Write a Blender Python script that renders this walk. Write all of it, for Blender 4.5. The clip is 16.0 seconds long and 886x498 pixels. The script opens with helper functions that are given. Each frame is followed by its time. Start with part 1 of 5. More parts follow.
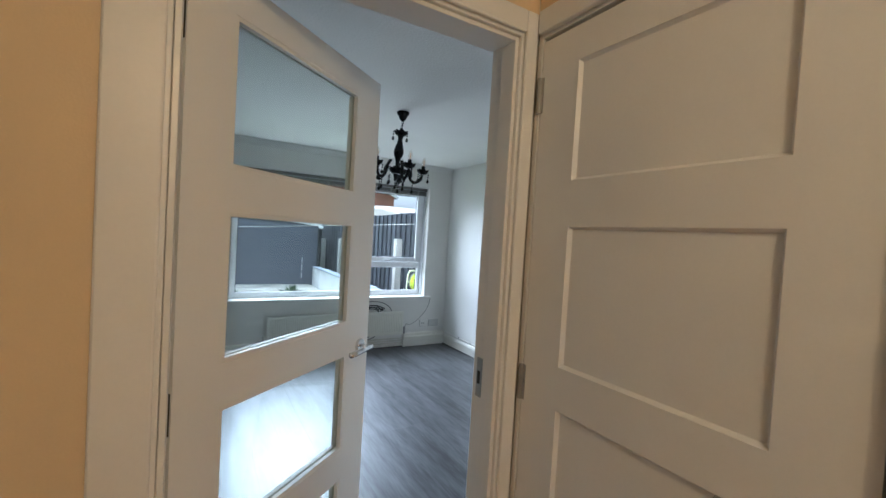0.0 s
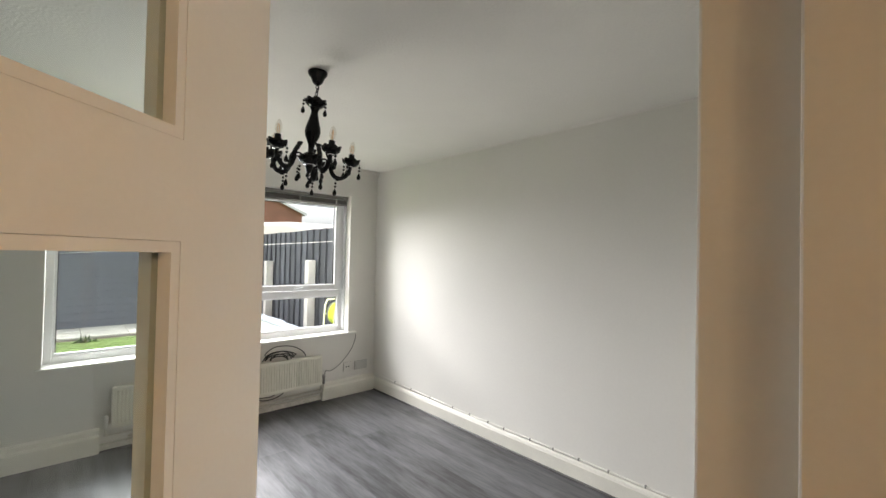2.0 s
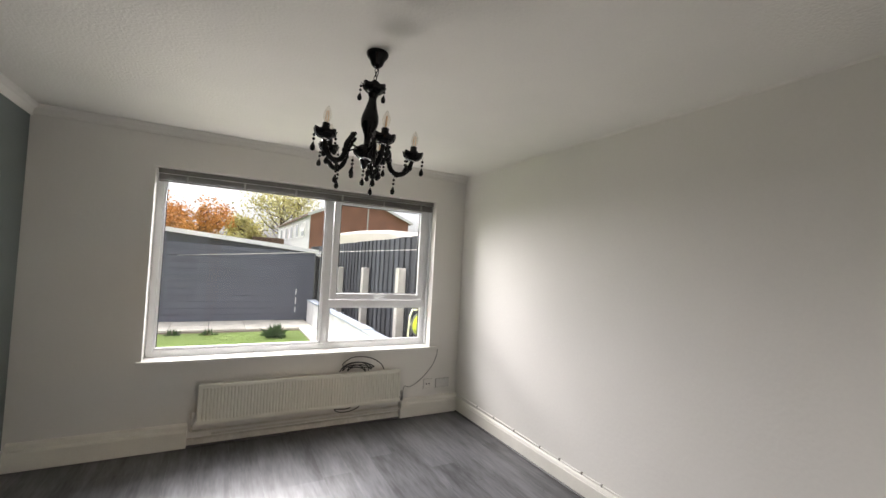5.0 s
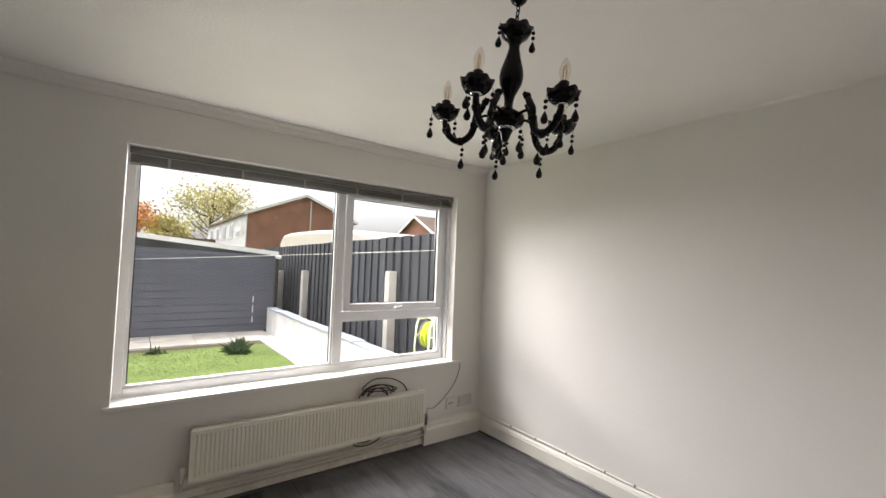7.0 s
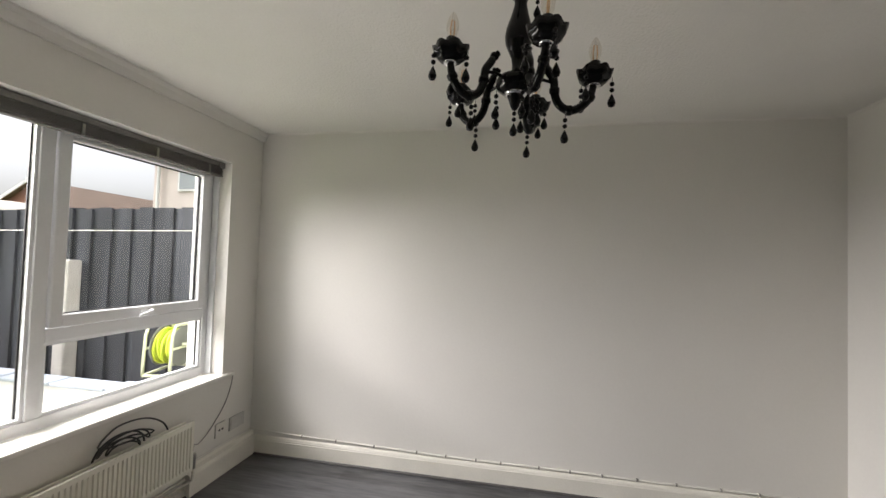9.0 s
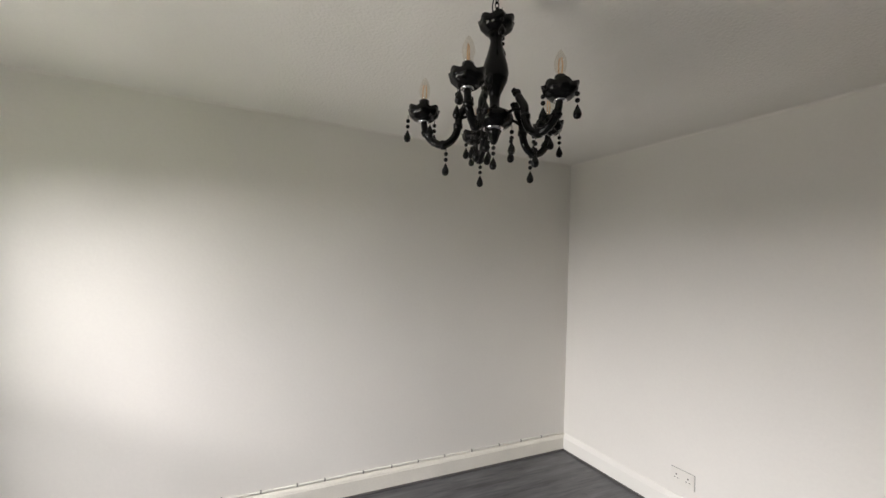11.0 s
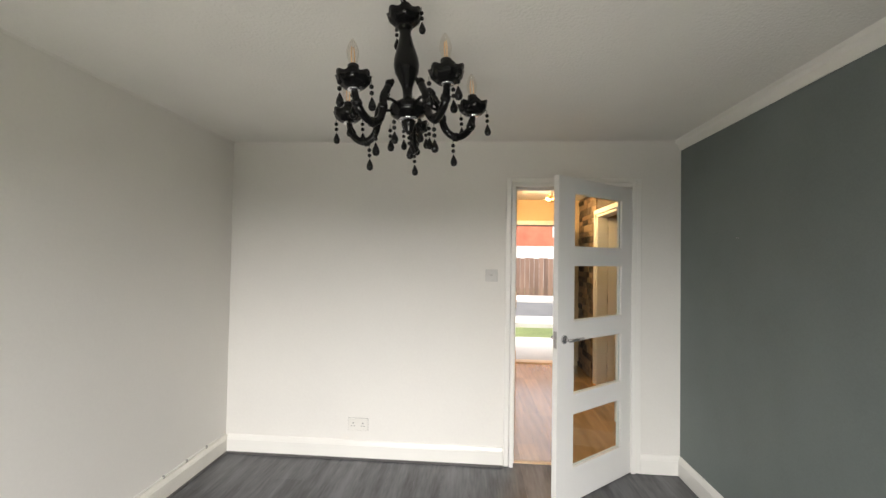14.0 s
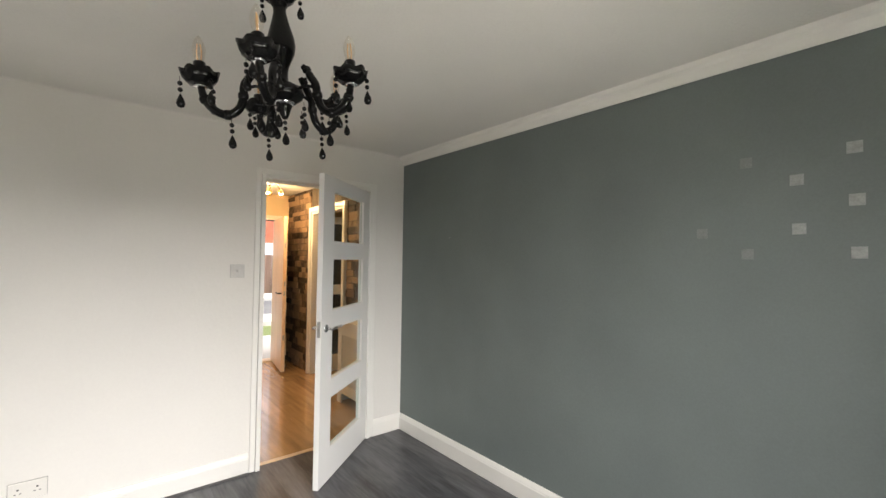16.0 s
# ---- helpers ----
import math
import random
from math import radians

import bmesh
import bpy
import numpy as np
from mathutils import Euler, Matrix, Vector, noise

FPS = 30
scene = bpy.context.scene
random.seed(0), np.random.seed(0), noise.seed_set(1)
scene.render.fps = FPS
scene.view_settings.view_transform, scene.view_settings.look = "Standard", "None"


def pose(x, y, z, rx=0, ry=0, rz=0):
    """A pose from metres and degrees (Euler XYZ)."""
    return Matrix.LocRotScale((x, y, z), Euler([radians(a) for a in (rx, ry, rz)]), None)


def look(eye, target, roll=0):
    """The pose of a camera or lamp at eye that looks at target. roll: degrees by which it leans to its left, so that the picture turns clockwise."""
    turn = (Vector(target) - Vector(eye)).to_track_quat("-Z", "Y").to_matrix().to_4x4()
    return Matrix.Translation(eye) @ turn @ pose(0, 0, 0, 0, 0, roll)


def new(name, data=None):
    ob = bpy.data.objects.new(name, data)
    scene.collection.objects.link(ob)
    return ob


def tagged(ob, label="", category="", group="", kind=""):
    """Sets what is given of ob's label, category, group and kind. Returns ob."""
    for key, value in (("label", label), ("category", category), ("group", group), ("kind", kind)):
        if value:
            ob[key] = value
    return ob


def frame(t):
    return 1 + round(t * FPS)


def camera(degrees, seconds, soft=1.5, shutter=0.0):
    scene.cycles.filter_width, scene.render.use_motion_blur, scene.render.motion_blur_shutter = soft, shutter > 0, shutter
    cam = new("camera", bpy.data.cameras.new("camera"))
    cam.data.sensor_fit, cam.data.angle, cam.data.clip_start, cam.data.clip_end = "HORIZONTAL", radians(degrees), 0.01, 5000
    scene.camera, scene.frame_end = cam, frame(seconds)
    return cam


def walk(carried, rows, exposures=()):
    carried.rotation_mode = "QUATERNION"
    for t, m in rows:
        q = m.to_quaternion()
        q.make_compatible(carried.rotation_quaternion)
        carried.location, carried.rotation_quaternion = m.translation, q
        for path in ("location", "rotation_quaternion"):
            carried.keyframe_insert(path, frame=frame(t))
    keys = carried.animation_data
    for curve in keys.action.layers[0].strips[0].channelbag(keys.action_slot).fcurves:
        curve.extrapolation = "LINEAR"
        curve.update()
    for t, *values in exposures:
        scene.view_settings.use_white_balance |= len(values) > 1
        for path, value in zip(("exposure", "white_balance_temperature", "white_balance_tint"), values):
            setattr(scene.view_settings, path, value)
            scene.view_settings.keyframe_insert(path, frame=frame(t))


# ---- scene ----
cam = camera(93.9, 16.0)
PATH = [
    (0, (0.369, -1.049, 1.423), (1.389, 0.671, 1.366), 3.40),
    (0.5, (0.494, -0.791, 1.389), (1.409, 0.987, 1.372), 2.50),
    (1, (0.590, -0.451, 1.416), (1.629, 1.258, 1.429), 1.40),
    (1.5, (0.687, -0.205, 1.438), (1.890, 1.393, 1.464), 1.20),
    (2, (0.752, -0.105, 1.444), (2.104, 1.369, 1.478), 1.20),
    (2.5, (0.871, -0.063, 1.453), (2.328, 1.307, 1.493), 1.80),
    (3, (0.927, 0.028, 1.446), (2.475, 1.294, 1.507), 2.20),
    (3.5, (0.920, 0.112, 1.457), (2.509, 1.323, 1.543), 2.30),
    (4, (0.967, 0.103, 1.419), (2.383, 1.512, 1.522), 1.70),
    (4.5, (1.046, 0.090, 1.428), (2.130, 1.768, 1.522), 2.60),
    (4.7, (1.082, 0.071, 1.455), (2.031, 1.830, 1.523), 3.30),
    (5.3, (1.115, 0.235, 1.450), (2.065, 1.990, 1.515), 2.80),
    (5.8, (1.075, 0.480, 1.442), (2.080, 2.210, 1.505), 2.40),
    (6.3, (0.915, 0.690, 1.430), (1.980, 2.385, 1.497), 2.20),
    (6.8, (0.698, 0.819, 1.422), (1.804, 2.484, 1.495), 2.20),
    (7, (0.729, 0.917, 1.447), (1.921, 2.521, 1.526), 2.20),
    (7.5, (0.652, 1.158, 1.428), (2.116, 2.517, 1.527), 2.40),
    (8, (0.517, 1.384, 1.433), (2.205, 2.452, 1.539), 2.20),
    (8.5, (0.480, 1.583, 1.423), (2.352, 2.283, 1.495), 1.90),
    (9, (0.518, 1.786, 1.420), (2.480, 2.170, 1.486), 1.80),
    (9.5, (0.548, 1.963, 1.476), (2.547, 1.993, 1.509), 2.30),
    (9.7, (0.537, 2.053, 1.488), (2.534, 1.943, 1.521), 2.20),
    (10.4, (0.559, 2.279, 1.495), (2.481, 1.815, 1.541), 2.10),
    (11.1, (0.679, 2.466, 1.506), (2.430, 1.506, 1.562), 2.00),
    (11.8, (0.843, 2.614, 1.506), (2.306, 1.252, 1.580), 1.41),
    (12, (0.896, 2.688, 1.500), (2.266, 1.233, 1.583), 1.52),
    (12.5, (0.994, 2.873, 1.485), (2.104, 1.211, 1.560), 1.75),
    (13, (1.141, 2.941, 1.455), (1.942, 1.102, 1.523), 1.39),
    (13.5, (1.258, 2.955, 1.482), (1.748, 1.017, 1.533), 1.10),
    (14, (1.430, 2.997, 1.476), (1.577, 1.002, 1.521), 0.96),
    (14.5, (1.622, 3.067, 1.470), (1.421, 1.078, 1.514), 0.91),
    (15, (1.762, 3.032, 1.437), (1.193, 1.116, 1.481), 1.00),
    (15.5, (1.877, 2.952, 1.425), (0.937, 1.188, 1.489), 0.80),
    (16, (2.003, 2.974, 1.450), (0.728, 1.434, 1.502), 0.80),
]
EXPO = [(0.0, 1.0, 5000, 6), (0.5, 1.12, 5300, 8), (1.0, 1.42, 5800, 10), (2.0, 1.32, 6400, 12), (4.0, 1.08, 6450, 15), (7.0, 1.04, 6600, 17), (8.0, 0.84, 6600, 16), (9.0, 0.84, 6600, 15), (12.0, 1.16, 6500, 15), (13.0, 1.18, 6600, 13), (14.0, 1.32, 6600, 12), (16.0, 1.42, 6600, 13)]
walk(cam, [(t, look(eye, target, roll)) for t, eye, target, roll in PATH], EXPO)

# ---------------------------------------------------------------- light
world = bpy.data.worlds.new("overcast_sky")
scene.world = world
world.use_nodes = True
wn = world.node_tree
bg = wn.nodes["Background"]
sky = wn.nodes.new("ShaderNodeTexSky")
sky.sky_type, sky.sun_disc, sky.sun_elevation, sky.sun_rotation = "NISHITA", False, radians(60), radians(-34)
sky.air_density, sky.dust_density, sky.ozone_density = 1.0, 6.0, 1.0
pale = wn.nodes.new("ShaderNodeHueSaturation")
pale.inputs["Saturation"].default_value = 0.22
pale.inputs["Value"].default_value = 1.3
wn.links.new(sky.outputs["Color"], pale.inputs["Color"])
wn.links.new(pale.outputs["Color"], bg.inputs["Color"])
bg.inputs["Strength"].default_value = 0.15
sun = bpy.data.lights.new("sun", "SUN")
sun.energy, sun.angle, sun.color = 0.5, radians(25), (1.0, 0.97, 0.92)
sun_ob = new("sun", sun)
sun_ob.matrix_world = look((0, 0, 30), (0.28, -0.41, 29.13))
HALL_WATTS = 5.4
# two added, unseen area lamps outside the window: fill for sky and patio light
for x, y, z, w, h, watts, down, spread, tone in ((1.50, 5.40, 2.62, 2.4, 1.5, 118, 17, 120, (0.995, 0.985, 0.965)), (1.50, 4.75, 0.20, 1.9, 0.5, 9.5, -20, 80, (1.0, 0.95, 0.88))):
    fill = bpy.data.lights.new("window_daylight", "AREA")
    fill.shape, fill.size, fill.size_y = "RECTANGLE", w, h
    fill.energy, fill.color, fill.spread = watts, tone, radians(spread)
    new("window_daylight", fill).matrix_world = look((x, y, z), (x, y - math.cos(radians(down)), z - math.sin(radians(down))))

# ---------------------------------------------------------------- materials
def mat(name, col, rough=0.6, var=0.06, scale=3.0, fine=60.0, bump=0.0, metal=0.0, spec=0.5, stretch=(1, 1, 1), tint=None, random_amt=0.0, bump_scale=None, contrast=0.25):
    """A procedural surface: base colour varied at two scales, with a little relief."""
    m = bpy.data.materials.new(name)
    m.use_nodes = True
    nt = m.node_tree
    b = nt.nodes["Principled BSDF"]
    b.inputs["Roughness"].default_value = rough
    b.inputs["Metallic"].default_value = metal
    b.inputs["Specular IOR Level"].default_value = spec
    tc = nt.nodes.new("ShaderNodeTexCoord")
    mp = nt.nodes.new("ShaderNodeMapping")
    mp.inputs["Scale"].default_value = stretch
    nt.links.new(tc.outputs["Object"], mp.inputs["Vector"])
    n1 = nt.nodes.new("ShaderNodeTexNoise")
    n1.inputs["Scale"].default_value = scale
    n1.inputs["Detail"].default_value = 4
    n2 = nt.nodes.new("ShaderNodeTexNoise")
    n2.inputs["Scale"].default_value = fine
    n2.inputs["Detail"].default_value = 3
    nt.links.new(mp.outputs[0], n1.inputs["Vector"])
    nt.links.new(mp.outputs[0], n2.inputs["Vector"])
    add = nt.nodes.new("ShaderNodeMath")
    add.operation = "MULTIPLY_ADD"
    add.inputs[1].default_value = 0.35
    nt.links.new(n2.outputs["Fac"], add.inputs[0])
    half = nt.nodes.new("ShaderNodeMath")
    half.operation = "MULTIPLY"
    half.inputs[1].default_value = 0.65
    nt.links.new(n1.outputs["Fac"], half.inputs[0])
    nt.links.new(half.outputs[0], add.inputs[2])
    fac = add.outputs[0]
    if random_amt:
        oi = nt.nodes.new("ShaderNodeObjectInfo")
        ra = nt.nodes.new("ShaderNodeMath")
        ra.operation = "MULTIPLY_ADD"
        ra.inputs[1].default_value = random_amt
        nt.links.new(oi.outputs["Random"], ra.inputs[0])
        sh = nt.nodes.new("ShaderNodeMath")
        sh.operation = "SUBTRACT"
        sh.inputs[1].default_value = random_amt / 2
        nt.links.new(fac, sh.inputs[0])
        nt.links.new(sh.outputs[0], ra.inputs[2])
        fac = ra.outputs[0]
    ramp = nt.nodes.new("ShaderNodeValToRGB")
    dark = tint or tuple(c * (1 - 2.2 * var) for c in col)
    lite = tuple(min(1, c * (1 + 2.2 * var)) for c in col)
    ramp.color_ramp.elements[0].position, ramp.color_ramp.elements[1].position = 0.5 - contrast, 0.5 + contrast
    ramp.color_ramp.elements[0].color = (*dark, 1)
    ramp.color_ramp.elements[1].color = (*lite, 1)
    nt.links.new(fac, ramp.inputs["Fac"])
    nt.links.new(ramp.outputs["Color"], b.inputs["Base Color"])
    if bump:
        bp = nt.nodes.new("ShaderNodeBump")
        bp.inputs["Strength"].default_value = bump
        bp.inputs["Distance"].default_value = 0.004
        if bump_scale:
            n3 = nt.nodes.new("ShaderNodeTexNoise")
            n3.inputs["Scale"].default_value = bump_scale
            n3.inputs["Detail"].default_value = 5
            nt.links.new(mp.outputs[0], n3.inputs["Vector"])
            nt.links.new(n3.outputs["Fac"], bp.inputs["Height"])
        else:
            nt.links.new(n2.outputs["Fac"], bp.inputs["Height"])
        nt.links.new(bp.outputs[0], b.inputs["Normal"])
    return m


def glass(name, gloss=0.06, tint=(1, 1, 1)):
    m = bpy.data.materials.new(name)
    m.use_nodes = True
    nt = m.node_tree
    nt.nodes.clear()
    out = nt.nodes.new("ShaderNodeOutputMaterial")
    mix = nt.nodes.new("ShaderNodeMixShader")
    tr = nt.nodes.new("ShaderNodeBsdfTransparent")
    gl = nt.nodes.new("ShaderNodeBsdfGlossy")
    tr.inputs["Color"].default_value = (*tint, 1)
    gl.inputs["Roughness"].default_value = 0.02
    mix.inputs[0].default_value = gloss
    nt.links.new(tr.outputs[0], mix.inputs[1])
    nt.links.new(gl.outputs[0], mix.inputs[2])
    nt.links.new(mix.outputs[0], out.inputs["Surface"])
    return m


def glow(name, col, strength):
    m = bpy.data.materials.new(name)
    m.use_nodes = True
    b = m.node_tree.nodes["Principled BSDF"]
    b.inputs["Base Color"].default_value = (*col, 1)
    b.inputs["Emission Color"].default_value = (*col, 1)
    b.inputs["Emission Strength"].default_value = strength
    return m


M_WALL = mat("white_emulsion", (0.755, 0.735, 0.69), 0.75, 0.016, 1.5, 60, 0.22, bump_scale=38)
M_GREY = mat("grey_green_emulsion", (0.160, 0.187, 0.182), 0.55, 0.06, 2.0, 120, 0.2, bump_scale=60)
M_CEIL = mat("white_textured_ceiling", (0.765, 0.75, 0.705), 0.85, 0.02, 2.0, 90, 0.9, bump_scale=75)
M_TRIM = mat("white_gloss_paint", (0.80, 0.785, 0.74), 0.32, 0.015, 4.0, 120, 0.05)
M_CREAM = mat("aged_white_gloss", (0.77, 0.745, 0.67), 0.38, 0.04, 5.0, 90, 0.06)
M_DOOR = mat("white_satin_door", (0.80, 0.79, 0.76), 0.42, 0.015, 3.0, 150, 0.05)
M_UPVC = mat("white_plastic_frame", (0.80, 0.81, 0.82), 0.3, 0.02, 6.0, 80, 0.02)
M_RAD = mat("cream_enamel", (0.78, 0.76, 0.67), 0.35, 0.02, 4.0, 80, 0.03)
M_FLOOR = mat("dark_grey_oak_laminate", (0.082, 0.083, 0.088), 0.36, 0.30, 2.6, 13, 0.05, stretch=(4.6, 0.55, 1), random_amt=0.10, contrast=0.16)
M_FLOORSTRIP = mat("dark_grey_floor_strip", (0.075, 0.070, 0.070), 0.5, 0.15, 6, 60, 0.05)
M_OAK = mat("honey_oak_laminate", (0.56, 0.34, 0.15), 0.20, 0.14, 3.0, 40, 0.06, stretch=(8, 0.8, 1), random_amt=0.30)
oak = M_OAK.node_tree.nodes["Principled BSDF"]   # lacquered
oak.inputs["Coat Weight"].default_value, oak.inputs["Coat Roughness"].default_value = 1.0, 0.10
M_HALL = mat("warm_cream_emulsion", (0.74, 0.575, 0.345), 0.75, 0.02, 2.0, 200, 0.10)
M_CHROME = mat("polished_chrome", (0.75, 0.75, 0.75), 0.12, 0.03, 20, 200, 0, metal=1.0)
M_HINGE = mat("dark_steel_hinge", (0.10, 0.095, 0.09), 0.4, 0.06, 30, 200, 0.04, metal=1.0)
M_STEEL = mat("brushed_steel_hinge", (0.42, 0.41, 0.39), 0.32, 0.06, 30, 200, 0.04, metal=1.0)
M_BLACK = mat("black_acrylic", (0.004, 0.004, 0.004), 0.15, 0.2, 20, 90, 0.0, spec=0.20)
M_BLKMAT = mat("black_cable_rubber", (0.02, 0.02, 0.02), 0.5, 0.2, 20, 90, 0.05)
M_GREYCAB = mat("grey_cable_sheath", (0.28, 0.27, 0.25), 0.5, 0.1, 20, 90, 0.05)
M_PLASTIC = mat("white_switch_plastic", (0.74, 0.72, 0.67), 0.3, 0.02, 10, 90, 0.02)
M_GREYPLAS = mat("pale_grey_plate", (0.58, 0.57, 0.54), 0.4, 0.06, 12, 90, 0.04)
M_DARKHOLE = mat("dark_slot", (0.02, 0.02, 0.02), 0.7, 0.1, 10, 90)
M_PIPE = mat("white_painted_pipe", (0.66, 0.63, 0.56), 0.4, 0.08, 12, 90, 0.06)
M_DUST = mat("bare_plaster_strip", (0.62, 0.59, 0.53), 0.85, 0.12, 9, 60, 0.2)
M_BLIND = mat("grey_slatted_blind", (0.20, 0.19, 0.175), 0.5, 0.06, 12, 90, 0.03)
M_BULB = glass("clear_bulb_glass", 0.10, (0.97, 0.95, 0.92))
M_FILAM = mat("pale_amber_filament", (0.80, 0.50, 0.24), 0.4, 0.05, 10, 60)
M_PANE = glass("clear_pane", 0.018, (0.97, 0.985, 0.98))
M_DOORPANE = glass("door_pane", 0.045, (0.93, 0.96, 0.95))
M_PATCH2 = mat("worn_sticky_pad", (0.215, 0.235, 0.225), 0.6, 0.10, 40, 160, 0.05)
M_PATCH = mat("pale_sticky_pad", (0.32, 0.335, 0.325), 0.6, 0.10, 40, 160, 0.05)
M_STONE = mat("brown_stone_cladding", (0.20, 0.135, 0.08), 0.85, 0.35, 12, 60, 0.8, random_amt=0.8)
M_MORTAR = mat("dark_mortar", (0.09, 0.07, 0.05), 0.9, 0.2, 12, 90, 0.4)
M_PINE = mat("varnished_pine", (0.76, 0.56, 0.35), 0.35, 0.10, 4, 60, 0.05, stretch=(1, 1, 0.2))
M_DARKGLASS = mat("dark_room_glass", (0.05, 0.05, 0.05), 0.1, 0.1, 10, 60)
M_LAWN = mat("lawn_grass", (0.165, 0.235, 0.055), 0.9, 0.10, 1.6, 160, 0.6, contrast=0.16)
M_BLADE = mat("grass_blades", (0.165, 0.235, 0.055), 0.8, 0.14, 1.6, 30, 0, contrast=0.16)
M_SLAB = mat("pale_paving_slab", (0.66, 0.62, 0.54), 0.9, 0.12, 3, 50, 0.4, random_amt=0.3)
M_SOIL = mat("damp_soil", (0.10, 0.075, 0.05), 0.95, 0.3, 8, 60, 0.6)
M_FENCE = mat("dark_grey_stained_timber", (0.052, 0.056, 0.066), 0.75, 0.25, 3, 60, 0.3, stretch=(4, 4, 0.5), random_amt=0.35)
M_SHED = mat("slate_grey_painted_cladding", (0.115, 0.122, 0.150), 0.7, 0.10, 3, 70, 0.2, stretch=(0.5, 1, 4), random_amt=0.07)
M_POST = mat("pale_concrete_post", (0.55, 0.53, 0.49), 0.9, 0.10, 6, 90, 0.3)
M_RENDER = mat("white_painted_masonry", (0.66, 0.66, 0.66), 0.85, 0.07, 4, 60, 0.4, contrast=0.15)
M_COPING = mat("pale_blue_grey_coping", (0.36, 0.40, 0.46), 0.8, 0.14, 5, 80, 0.2)
M_FASCIA = mat("white_fascia_board", (0.80, 0.80, 0.79), 0.5, 0.03, 5, 80, 0.05)
M_HOSE = mat("lime_yellow_hose", (0.62, 0.72, 0.06), 0.4, 0.08, 20, 90, 0.03)
M_PINKWASH = mat("faded_pink_white_render", (0.68, 0.60, 0.56), 0.9, 0.08, 1.5, 40, 0.3)
M_REEL = mat("grey_reel_plastic", (0.22, 0.23, 0.20), 0.4, 0.1, 20, 90, 0.03)
M_REELFRAME = mat("pale_lime_plastic", (0.60, 0.63, 0.42), 0.4, 0.06, 20, 90, 0.03)
M_BRICK = mat("red_brown_brick", (0.33, 0.165, 0.115), 0.9, 0.22, 1.2, 30, 0.3)
M_BRICK2 = mat("bright_red_brick", (0.48, 0.14, 0.08), 0.9, 0.18, 1.2, 30, 0.3)
M_ROOF = mat("brown_roof_tile", (0.17, 0.12, 0.09), 0.85, 0.2, 2, 30, 0.5)
M_CARAVAN = mat("cream_caravan_shell", (0.60, 0.56, 0.48), 0.4, 0.04, 2, 30, 0.05)
M_BARK = mat("grey_brown_bark", (0.13, 0.10, 0.07), 0.9, 0.25, 4, 30, 0.6)
M_LEAF_O = mat("orange_autumn_leaf", (0.62, 0.29, 0.08), 0.75, 0.30, 0.6, 10)
M_LEAF_Y = mat("yellow_green_autumn_leaf", (0.62, 0.56, 0.24), 0.75, 0.30, 0.6, 10)
M_LEAF_G = mat("dark_green_leaf", (0.05, 0.10, 0.03), 0.7, 0.30, 3, 20)
M_TARMAC = mat("worn_grey_asphalt", (0.11, 0.11, 0.11), 0.95, 0.15, 1, 90, 0.4)
M_PAVE = mat("pale_concrete_path", (0.48, 0.46, 0.43), 0.9, 0.08, 2, 60, 0.3)
M_EARTH = mat("rough_grass_ground", (0.12, 0.15, 0.05), 0.95, 0.25, 0.6, 20, 0.4)
M_PANEL = mat("brown_fence_panel", (0.17, 0.105, 0.075), 0.85, 0.22, 2, 30, 0.3, stretch=(4, 4, 0.4), random_amt=0.3)
# pale grey base colour paints the sky's reflection into distant panes
M_FARGLASS = mat("painted_sky_glass", (0.35, 0.38, 0.40), 0.15, 0.1, 1, 20)
M_SPOT = glow("warm_spot_bulb", (1.0, 0.66, 0.34), 14.0)
M_BRASS = mat("satin_brass", (0.62, 0.42, 0.20), 0.3, 0.05, 12, 90, 0, metal=1.0)


# ---------------------------------------------------------------- builders
def box(bm, x0, x1, y0, y1, z0, z1, m=None):
    vs = [bm.verts.new((x, y, z)) for x in (x0, x1) for y in (y0, y1) for z in (z0, z1)]
    if m is not None:
        for v in vs:
            v.co = m @ v.co
    for f in ((0, 1, 3, 2), (4, 6, 7, 5), (0, 4, 5, 1), (2, 3, 7, 6), (0, 2, 6, 4), (1, 5, 7, 3)):
        bm.faces.new([vs[i] for i in f])
    return vs


def bevelled(bm, w=0.004, seg=2):
    bmesh.ops.recalc_face_normals(bm, faces=bm.faces)
    bmesh.ops.bevel(bm, geom=list(bm.edges), offset=w, segments=seg, affect="EDGES", profile=0.5, clamp_overlap=True)
    return bm


def bbox(x0, x1, y0, y1, z0, z1, w=0.004, seg=2):
    bm = bmesh.new()
    box(bm, x0, x1, y0, y1, z0, z1)
    return bevelled(bm, w, seg) if w else bm


def lathe(bm, prof, n=20, m=None):
    """Revolve (radius, z) pairs about the z axis."""
    rings = []
    for r, z in prof:
        ring = []
        for i in range(n):
            a = 2 * math.pi * i / n
            p = Vector((r * math.cos(a), r * math.sin(a), z))
            ring.append(bm.verts.new(m @ p if m is not None else p))
        rings.append(ring)
    for a, b in zip(rings, rings[1:]):
        for i in range(n):
            bm.faces.new((a[i], a[(i + 1) % n], b[(i + 1) % n], b[i]))
    bm.faces.new(list(reversed(rings[0])))
    bm.faces.new(rings[-1])


